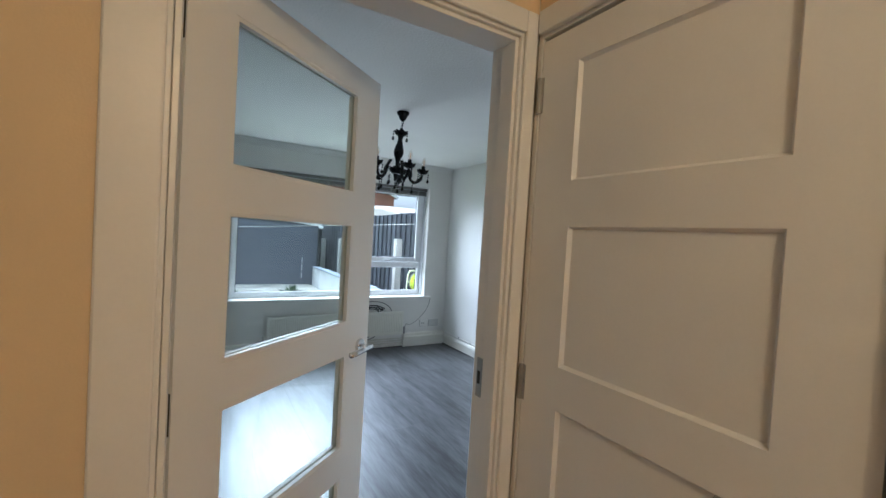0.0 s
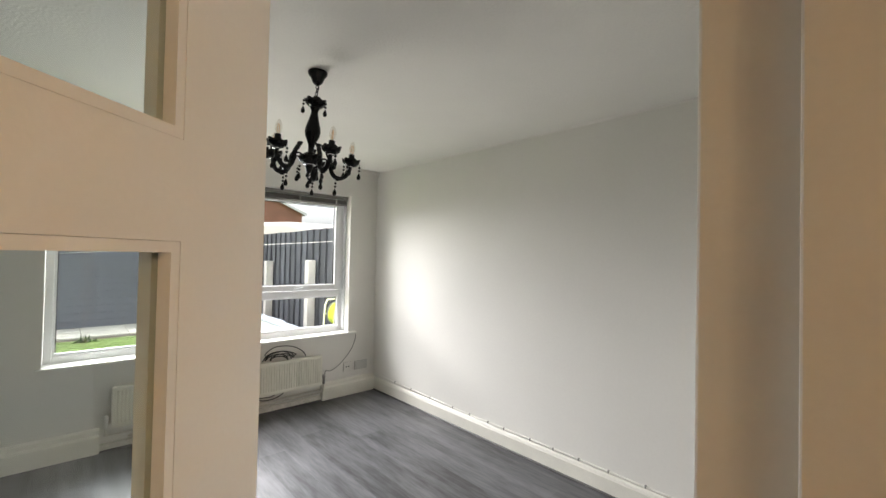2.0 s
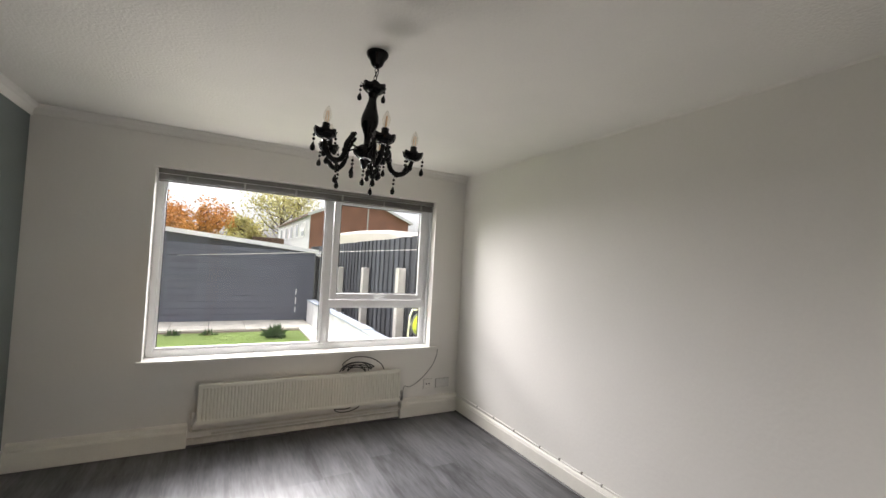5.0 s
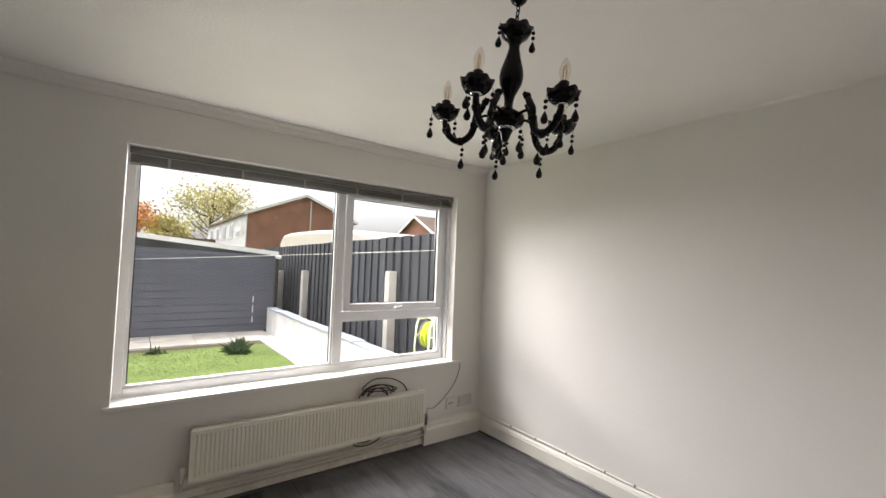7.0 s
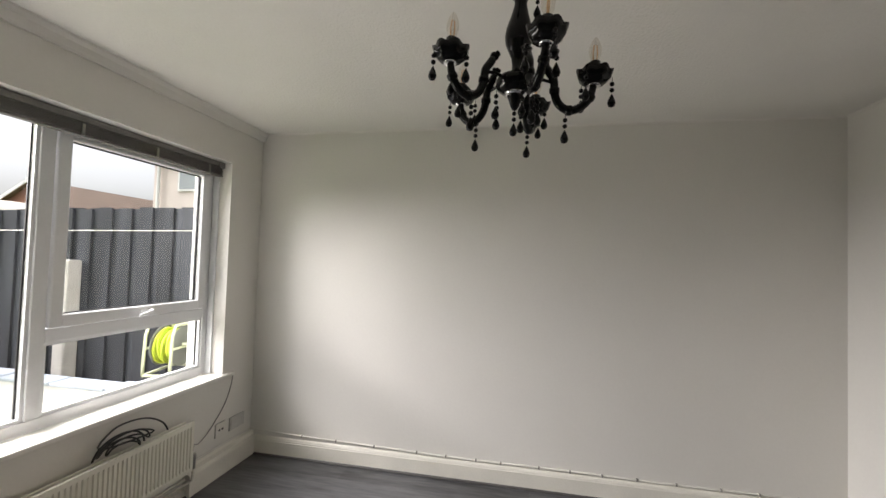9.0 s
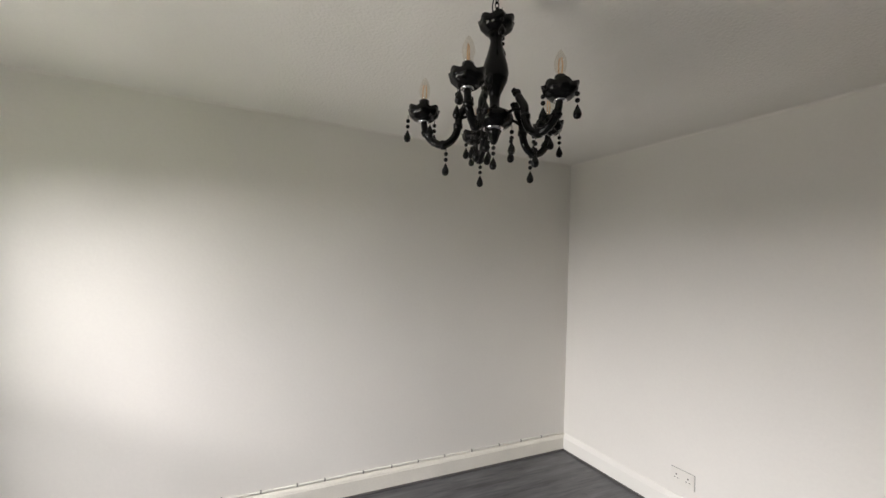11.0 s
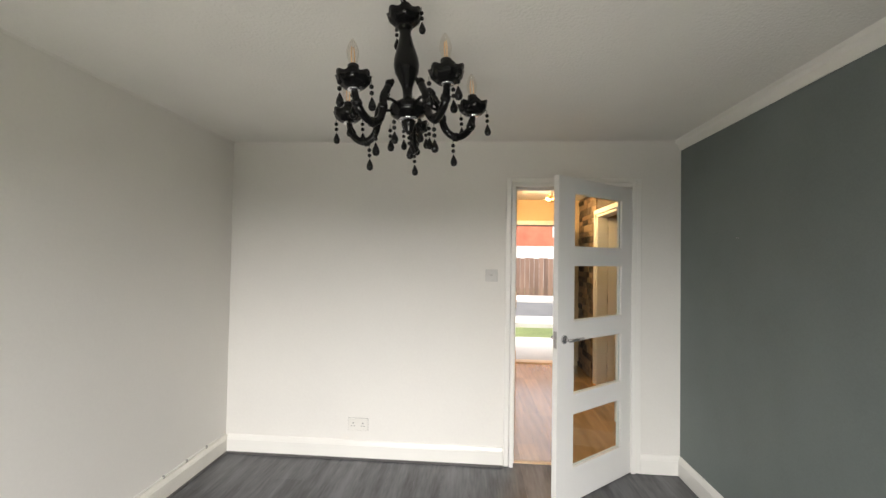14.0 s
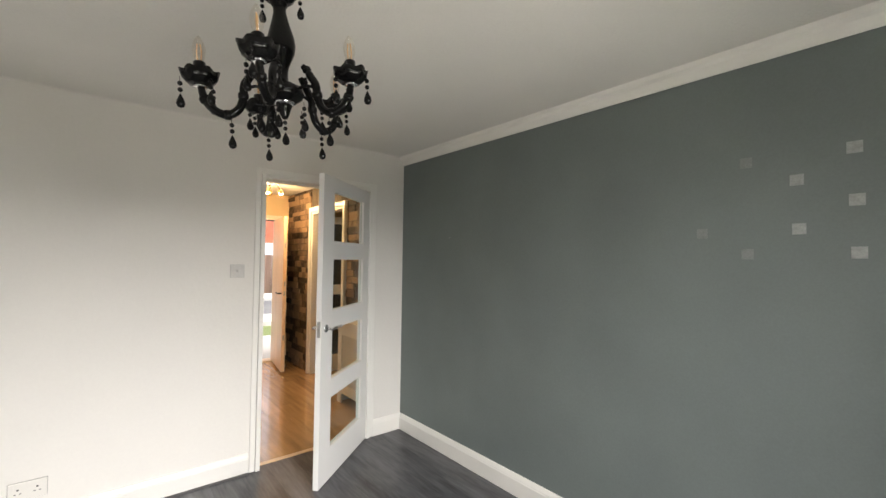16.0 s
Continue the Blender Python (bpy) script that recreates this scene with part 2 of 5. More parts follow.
def tube(bm, pts, r, n=8):
    """A round tube along points; r is a number or a list."""
    pts = [Vector(p) for p in pts]
    rr = r if isinstance(r, (list, tuple)) else [r] * len(pts)
    rings, up = [], Vector((0, 0, 1))
    side0 = None
    for i, p in enumerate(pts):
        d = (pts[min(i + 1, len(pts) - 1)] - pts[max(i - 1, 0)]).normalized()
        s = side0 if side0 is not None else d.cross(up if abs(d.z) < 0.9 else Vector((1, 0, 0)))
        s = (s - d * s.dot(d)).normalized()
        side0 = s
        t = d.cross(s)
        rings.append([bm.verts.new(p + (s * math.cos(2 * math.pi * k / n) + t * math.sin(2 * math.pi * k / n)) * rr[i]) for k in range(n)])
    for a, b in zip(rings, rings[1:]):
        for k in range(n):
            bm.faces.new((a[k], a[(k + 1) % n], b[(k + 1) % n], b[k]))
    bm.faces.new(list(reversed(rings[0])))
    bm.faces.new(rings[-1])


def spline(pts, n=8):
    """Points of a smooth curve through pts."""
    pts = [Vector(p) for p in pts]
    out = []
    for i in range(len(pts) - 1):
        a, b, c, d = pts[max(i - 1, 0)], pts[i], pts[i + 1], pts[min(i + 2, len(pts) - 1)]
        for k in range(n):
            t = k / n
            out.append(0.5 * (2 * b + (c - a) * t + (2 * a - 5 * b + 4 * c - d) * t * t + (3 * b - a - 3 * c + d) * t ** 3))
    return out + [pts[-1]]


def extrude_profile(prof, a, b):
    """Sweep (out, up) pairs from a to b; out points to the left of the way from a to b."""
    a, b = Vector(a), Vector(b)
    d = (b - a).normalized()
    left = Vector((-d.y, d.x, 0))
    bm = bmesh.new()
    r0 = [bm.verts.new(a + left * o + Vector((0, 0, u))) for o, u in prof]
    r1 = [bm.verts.new(b + left * o + Vector((0, 0, u))) for o, u in prof]
    n = len(prof)
    for i in range(n):
        bm.faces.new((r0[i], r0[(i + 1) % n], r1[(i + 1) % n], r1[i]))
    bm.faces.new(r0)
    bm.faces.new(list(reversed(r1)))
    bmesh.ops.recalc_face_normals(bm, faces=bm.faces)
    return bm


def mesh_of(name, bm, material, smooth=False):
    bmesh.ops.recalc_face_normals(bm, faces=bm.faces)
    me = bpy.data.meshes.new(name)
    bm.to_mesh(me)
    bm.free()
    me.materials.append(material)
    if smooth:
        for p in me.polygons:
            p.use_smooth = True
    return me


def part(name, bm, material, parent, label="", smooth=False):
    ob = new(name, mesh_of(name, bm, material, smooth))
    ob.parent = parent
    if label:
        tagged(ob, label)
    return ob


def thing(name, bm, material, label, category, group="", kind="", smooth=False):
    return tagged(new(name, mesh_of(name, bm, material, smooth)), label, category, group, kind)


def empty(name, at, label, category, group="", kind=""):
    ob = new(name)
    ob.empty_display_size = 0.1
    ob.matrix_world = pose(*at)
    return tagged(ob, label, category, group, kind)


def struct(name, bm, material, label, category):
    return thing(name, bm, material, label, category, kind="structure")


def inside(parent, child):
    """Hang a part that was made in world places under a thing that stands elsewhere."""
    child.matrix_parent_inverse = parent.matrix_world.inverted()
    return child


# ---------------------------------------------------------------- the room
XW, XE, YS, YN, H = -0.02, 3.265, -0.02, 3.715, 2.335
DX0, DX1, DH = 0.316, 1.13, 2.0          # doorway
WX0, WX1, WZ0, WZ1 = 0.665, 2.945, 0.615, 2.042   # window opening
HS = -0.13                               # hall side of the doorway wall
FRONT = -3.0                             # front wall of the hall

# walls
bm = bmesh.new()
box(bm, -0.22, XW, YS, YN, 0, H + 0.15)
struct("wall_west", bm, M_GREY, "grey-green painted feature wall", "wall")
bm = bmesh.new()
box(bm, XE, XE + 0.2, HS, YN, 0, H + 0.15)
struct("wall_east", bm, M_WALL, "plain white emulsioned wall", "wall")
bm = bmesh.new()
box(bm, -0.22, WX0, YN, YN + 0.28, -0.1, H + 0.15)
box(bm, WX1, XE + 0.2, YN, YN + 0.28, -0.1, H + 0.15)
box(bm, WX0, WX1, YN, YN + 0.28, WZ1, H + 0.15)
box(bm, WX0, WX1, YN, YN + 0.28, -0.1, WZ0)
struct("wall_north", bm, M_WALL, "white wall with a wide window opening", "wall")
bm = bmesh.new()
box(bm, -0.22, DX0 - 0.03, HS + 0.006, YS, 0, H + 0.15)
box(bm, DX1 + 0.03, XE, HS + 0.006, YS, 0, H + 0.15)
box(bm, DX0 - 0.03, DX1 + 0.03, HS + 0.006, YS, DH + 0.03, H + 0.15)
struct("wall_south", bm, M_WALL, "white wall with a doorway to the hall", "wall")
bm = bmesh.new()
box(bm, -0.22, XE + 0.2, HS, YN + 0.28, H, H + 0.14)
struct("ceiling", bm, M_CEIL, "white lightly textured ceiling", "ceiling")
bm = bmesh.new()
box(bm, -0.22, XE + 0.2, -0.085, YN + 0.1, -0.12, -0.008)
floor_ob = struct("floor", bm, M_DARKHOLE, "dark grey wood-effect plank floor", "floor")

# covings
cov = [(0, 0), (0, -0.011), (0.002, -0.011), (0.005, -0.004), (0.009, 0)]
cov_w = [(0, 0), (0, -0.072), (0.010, -0.075), (0.012, -0.065), (0.024, -0.034), (0.040, -0.020), (0.046, 0)]
cov_n = [(0, 0), (0, -0.062), (0.014, -0.062), (0.016, -0.052), (0.020, -0.044), (0.027, -0.024), (0.036, -0.016), (0.042, -0.010), (0.044, 0)]
for nm, prof, a, b in (("coving_west", cov_w, (XW, YN, H), (XW, YS, H)), ("coving_south", cov, (XW, YS, H), (XE, YS, H)),
                       ("coving_east", cov, (XE, YS, H), (XE, YN, H)), ("coving_north", cov_n, (XE, YN, H), (XW, YN, H))):
    p2 = [(o + 0.0, u - 0.0005) for o, u in prof]
    struct(nm, extrude_profile(p2, a, b), M_TRIM if nm == "coving_west" else M_WALL, "white painted plaster coving along the ceiling", "coving")

# skirting boards
sk = [(0, 0.004), (0.020, 0.004), (0.020, 0.100), (0.017, 0.104), (0.017, 0.110), (0.011, 0.124), (0.006, 0.132), (0, 0.134)]
sk_e = [(0, 0.004), (0.020, 0.004), (0.020, 0.100), (0.017, 0.104), (0.017, 0.109), (0.011, 0.122), (0.006, 0.128), (0, 0.130)]
sk_n = [(0, 0.004), (0.050, 0.004), (0.050, 0.118), (0.046, 0.126), (0.030, 0.134), (0.026, 0.160), (0.014, 0.170), (0, 0.172)]
for nm, prof, a, b, m in (
        ("baseboard_west", sk, (XW, YN, 0), (XW, YS + 0.02, 0), M_TRIM),
        ("baseboard_south_a", sk, (XW, YS, 0), (DX0 - 0.062, YS, 0), M_TRIM),
        ("baseboard_south_b", sk, (DX1 + 0.072, YS, 0), (XE - 0.02, YS, 0), M_TRIM),
        ("baseboard_east", sk_e, (XE, YS, 0), (XE, YN - 0.05, 0), M_CREAM),
        ("baseboard_north_a", sk_n, (XE, YN, 0), (2.655, YN, 0), M_CREAM),
        ("baseboard_north_b", sk_n, (0.975, YN, 0), (XW + 0.02, YN, 0), M_CREAM)):
    struct(nm, extrude_profile(prof, a, b), m, "white gloss painted skirting board", "skirting")
# dark strips between boards and floor; the north one paints shade under the radiator
bead = [(0, 0.001), (0.013, 0.001), (0.012, 0.007), (0.007, 0.012), (0, 0.013)]
for nm, a, b in (("trim_bead_south", (DX1 + 0.072, YS + 0.0205, 0), (XE - 0.034, YS + 0.0205, 0)), ("trim_bead_east", (XE - 0.0205, YS + 0.0205, 0), (XE - 0.0205, YN - 0.052, 0)),
                   ("trim_bead_north", (2.653, YN - 0.0225, 0), (0.977, YN - 0.0225, 0))):
    struct(nm, extrude_profile(bead, a, b), M_FLOORSTRIP, "dark grey strip along the floor edge", "trim")
# low bare strip under the radiator where the board has been cut away
struct("trim_low_strip", extrude_profile([(0, 0.004), (0.022, 0.004), (0.022, 0.050), (0, 0.056)], (2.653, YN, 0), (0.977, YN, 0)), M_DUST,
       "low unpainted strip under the radiator", "trim")

# doorway lining and architraves
def frame_boards(bm, x0, x1, y0, y1, top, w):
    box(bm, x0 - w, x0, y0, y1, 0.002, top + w)
    box(bm, x1, x1 + w, y0, y1, 0.002, top + w)
    box(bm, x0, x1, y0, y1, top, top + w)


bm = bmesh.new()
frame_boards(bm, DX0, DX1, HS, 0.004, DH, 0.029)
bm2 = bevelled(bm, 0.003)
lining = struct("door_lining", bm2, M_TRIM, "white painted door lining", "door frame")
bm = bmesh.new()
box(bm, DX0 + 0.001, DX0 + 0.013, HS + 0.01, -0.062, 0.002, DH - 0.001)
box(bm, DX1 - 0.013, DX1 - 0.001, HS + 0.01, -0.062, 0.002, DH - 0.001)
box(bm, DX0 + 0.013, DX1 - 0.013, HS + 0.01, -0.062, DH - 0.013, DH - 0.001)
part("door_stop", bevelled(bm, 0.002), M_TRIM, lining)
bm = bmesh.new()
frame_boards(bm, DX0 - 0.031, DX1 + 0.031, YS + 0.001, YS + 0.014, DH + 0.031, 0.036)
struct("architrave_room_side", bevelled(bm, 0.005), M_TRIM, "white moulded architrave round the doorway", "architrave")
bm = bmesh.new()
box(bm, 0.215, DX0 - 0.008, HS - 0.014, HS - 0.001, 0.002, DH + 0.07)
box(bm, DX1 + 0.008, DX1 + 0.050, HS - 0.014, HS - 0.001, 0.002, DH + 0.07)
box(bm, DX0 - 0.008, DX1 + 0.008, HS - 0.014, HS - 0.001, DH + 0.008, DH + 0.07)
struct("architrave_hall_side", bevelled(bm, 0.005), M_TRIM, "white moulded architrave round the doorway", "architrave")
# latch plate let into the lining
strike = empty("strike_plate", (DX1 - 0.0005, -0.032, 1.0), "steel latch plate let into the white door lining", "latch plate")
part("plate", bbox(-0.0035, -0.0005, -0.013, 0.013, -0.06, 0.06, 0.001), M_STEEL, strike)
part("latch_slot", bbox(-0.0042, -0.0036, -0.007, 0.007, -0.02, 0.02, 0), M_DARKHOLE, strike)
# threshold strip between the two floors
struct("threshold_strip", bbox(DX0 + 0.002, DX1 - 0.002, -0.112, -0.070, -0.004, 0.004, 0.003), M_PINE, "honey coloured wooden threshold strip", "threshold")


# ---------------------------------------------------------------- glazed door
def glazed_door(name, at, label, pane_mat, handles=True):
    """A white four-light door; hinge edge at the local origin, leaf along +x, thickness along y."""
    d = empty(name, at, label, "door", kind="structure")
    L, T, top = 0.795, 0.036, 1.988
    u0, u1 = 0.118, 0.652
    rows = [(0.20, 0.545), (0.645, 0.993), (1.097, 1.453), (1.553, 1.903)]
    bm = bmesh.new()
    box(bm, 0, u0, 0, T, 0.006, top)
    box(bm, u1, L, 0, T, 0.006, top)
    prev = 0.006
    for a, b in rows + [(top, None)]:
        box(bm, u0, u1, 0, T, prev, a)
        prev = b
    part("leaf", bm, M_DOOR, d)
    for a, b in rows:
        g = bmesh.new()
        box(g, u0 + 0.001, u1 - 0.001, T / 2 - 0.003, T / 2 + 0.003, a + 0.001, b - 0.001)
        pane = part("pane", g, pane_mat, d, "clear glass pane")
        g = bmesh.new()
        for y0, y1 in ((0.0006, T / 2 - 0.0035), (T / 2 + 0.0035, T - 0.0006)):
            box(g, u0 + 0.0005, u0 + 0.011, y0, y1, a + 0.011, b - 0.011)
            box(g, u1 - 0.011, u1 - 0.0005, y0, y1, a + 0.011, b - 0.011)
            box(g, u0 + 0.0005, u1 - 0.0005, y0, y1, a + 0.0005, a + 0.011)
            box(g, u0 + 0.0005, u1 - 0.0005, y0, y1, b - 0.011, b - 0.0005)
        bead = part("glazing_bead", g, M_DOOR, d)
    if handles:
        for s, y in ((-1, 0), (1, T)):
            hd = bmesh.new()
            c = pose(L - 0.058, y, 1.0, 90, 0, 0)
            lathe(hd, [(0.026, 0), (0.026, 0.007), (0.023, 0.010), (0.012, 0.011)], 24, pose(L - 0.058, y, 1.0, 90 * (1 if s < 0 else -1), 0, 0))
            rose = part("handle_rose", hd, M_CHROME, d, "round chrome rose", True)
            hd = bmesh.new()
            yo = y + s * 0.046
            tube(hd, [(L - 0.058, y + s * 0.008, 1.0), (L - 0.058, yo, 1.0)], 0.009, 12)
            tube(hd, [(L - 0.048, yo, 1.0), (L - 0.185, yo, 1.0)], 0.010, 14)
            part("handle", hd, M_CHROME, d, "straight chrome lever handle", True)
        hd = bmesh.new()
        box(hd, L - 0.0005, L + 0.0015, 0.007, T - 0.007, 0.95, 1.05)
        box(hd, L + 0.0015, L + 0.010, 0.012, T - 0.012, 0.988, 1.006)
        part("latch", hd, M_STEEL, d, "steel door latch")
    for z in (0.20, 1.02, 1.84):
        hd = bmesh.new()
        lathe(hd, [(0.009, z - 0.05), (0.009, z + 0.05)], 12, Matrix.Translation((-0.006, T + 0.006, 0)))
        box(hd, -0.0015, -0.0002, 0.004, T, z - 0.045, z + 0.045)
        part("hinge", hd, M_HINGE, d, "dark steel butt hinge")
    return d


glazed_door("door_1", (DX0 + 0.018, -0.045, 0, 0, 0, 39.5), "white four-pane glazed door standing ajar into the room", M_DOORPANE)


# ---------------------------------------------------------------- window
def window():
    w = empty("window_1", ((WX0 + WX1) / 2, 3.86, WZ0), "white plastic three-light window with rolled blind", "window", kind="structure")

    def p(name, bm, m, parent=w, label="", smooth=False):
        ob = part(name, bm, m, parent, label, smooth)
        if parent is w:
            ob.matrix_parent_inverse = w.matrix_world.inverted()
        return ob
    y0, y1 = 3.845, 3.890
    x0, x1, z0, z1 = WX0 + 0.002, WX1 - 0.002, WZ0 + 0.026, WZ1 - 0.002
    mx0, mx1 = 1.925, 1.985
    bm = bmesh.new()
    box(bm, x0, x0 + 0.045, y0, y1, z0, z1)
    box(bm, x1 - 0.045, x1, y0, y1, z0, z1)
    box(bm, x0 + 0.045, x1 - 0.045, y0, y1, z0, z0 + 0.048)
    box(bm, x0 + 0.045, x1 - 0.045, y0, y1, z1 - 0.05, z1)
    box(bm, mx0, mx1, y0, y1, z0 + 0.048, z1 - 0.05)
    box(bm, mx1, x1 - 0.045, y0, y1, 1.01, 1.07)
    p("window_frame", bevelled(bm, 0.004), M_UPVC)
    # fixed lights: beads and panes
    for a, b, c, d in ((x0 + 0.045, mx0, z0 + 0.048, z1 - 0.05), (mx1, x1 - 0.045, z0 + 0.048, 1.01)):
        g = bmesh.new()
        e = 0.014
        box(g, a + .0005, a + e, y0 + 0.01, y0 + 0.034, c + e, d - e)
        box(g, b - e, b - .0005, y0 + 0.01, y0 + 0.034, c + e, d - e)
        box(g, a + .0005, b - .0005, y0 + 0.01, y0 + 0.034, c + .0005, c + e)
        box(g, a + .0005, b - .0005, y0 + 0.01, y0 + 0.034, d - e, d - .0005)
        p("glazing_bead", g, M_UPVC)
        g = bmesh.new()
        e = 0.006
        box(g, a + 0.0145, a + 0.0145 + e, y0 + 0.030, y0 + 0.036, c + .0145, d - .0145)
        box(g, b - 0.0145 - e, b - 0.0145, y0 + 0.030, y0 + 0.036, c + .0145, d - .0145)
        p("gasket", g, M_BLKMAT)
        g = bmesh.new()
        box(g, a + 0.002, b - 0.002, y0 + 0.037, y0 + 0.041, c + 0.002, d - 0.002)
        pane = p("pane", g, M_PANE, w, "clear glass pane")
        pane.visible_shadow = False
    # opening top light
    a, b, c, d = mx1 + 0.004, x1 - 0.049, 1.074, z1 - 0.054
    g = bmesh.new()
    f = 0.056
    box(g, a, a + f, y0 - 0.012, y1 - 0.012, c, d)
    box(g, b - f, b, y0 - 0.012, y1 - 0.012, c, d)
    box(g, a + f, b - f, y0 - 0.012, y1 - 0.012, c, c + f)
    box(g, a + f, b - f, y0 - 0.012, y1 - 0.012, d - f, d)
    sash = p("opening_sash", bevelled(g, 0.006), M_UPVC)
    g = bmesh.new()
    e = 0.010
    for u0, u1, v0, v1 in ((a + f, a + f + e, c + f, d - f), (b - f - e, b - f, c + f, d - f), (a + f + e, b - f - e, c + f, c + f + 0.006), (a + f + e, b - f - e, d - f - 0.006, d - f)):
        box(g, u0, u1, y0 + 0.016, y0 + 0.0265, v0, v1)
    p("gasket", g, M_BLKMAT)
    g = bmesh.new()
    box(g, a + f - 0.001, b - f + 0.001, y0 + 0.027, y0 + 0.031, c + f - 0.001, d - f + 0.001)
    pane = p("pane", g, M_PANE, w, "clear glass pane")
    pane.visible_shadow = False
    g = bmesh.new()
    hx = 2.48
    box(g, hx - 0.055, hx + 0.055, y0 - 0.020, y0 - 0.0125, c + 0.016, c + 0.038)
    bevelled(g, 0.003)
    tube(g, spline([(hx, y0 - 0.018, c + 0.028), (hx, y0 - 0.045, c + 0.030), (hx - 0.03, y0 - 0.052, c + 0.026), (hx - 0.085, y0 - 0.050, c + 0.012)], 5), 0.008, 8)
    p("window_handle", g, M_UPVC, w, "white cranked window handle")
    # inner sill board
    g = bbox(0.632, 3.035, 3.690, y0 - 0.001, WZ0, WZ0 + 0.024, 0.006, 3)
    p("window_sill", g, M_TRIM, w, "white painted window board with a rounded nose")
    # outer sill
    g = bbox(WX0 - 0.03, WX1 + 0.03, y1 + 0.001, YN + 0.33, WZ0 - 0.02, WZ0 + 0.024, 0.006)
    p("outer_sill", g, M_UPVC)
    # reveal trims
    g = bmesh.new()
    box(g, x1 - 0.010, x1 + 0.001, 3.80, y0 - 0.0005, z0 + 0.001, z1 - 0.06)
    p("edge_trim", g, M_UPVC)
    return w


window()

# rolled slatted blind under the lintel
blind = empty("window_blind", (1.805, 3.79, 1.99), "raised grey slatted blind under the window head", "blind")
bx0, bx1 = WX0 + 0.012, WX1 - 0.012
hb = bbox(bx0, bx1, 3.765, 3.803, 2.008, 2.038, 0.003)
inside(blind, part("headrail", hb, M_BLIND, blind))
for i in range(7):
    sb = bmesh.new()
    z = 1.998 - i * 0.0062
    v = box(sb, bx0 + 0.004, bx1 - 0.004, 3.768, 3.800, z - 0.0012, z + 0.0012)
    inside(blind, part("slat", sb, M_BLIND, blind))
inside(blind, part("bottom_rail", bbox(bx0 + 0.004, bx1 - 0.004, 3.768, 3.800, 1.944, 1.955, 0.002), M_BLIND, blind))
for x in (0.86, 1.25, 1.64, 2.03, 2.42, 2.80):
    inside(blind, part("ladder_tape", bbox(x - 0.007, x + 0.007, 3.7605, 3.7645, 1.946, 2.0, 0), M_STEEL, blind))
inside(blind, part("bracket", bbox(bx1 - 0.05, bx1 - 0.002, 3.757, 3.7645, 2.0, 2.038, 0.001), M_BLIND, blind))


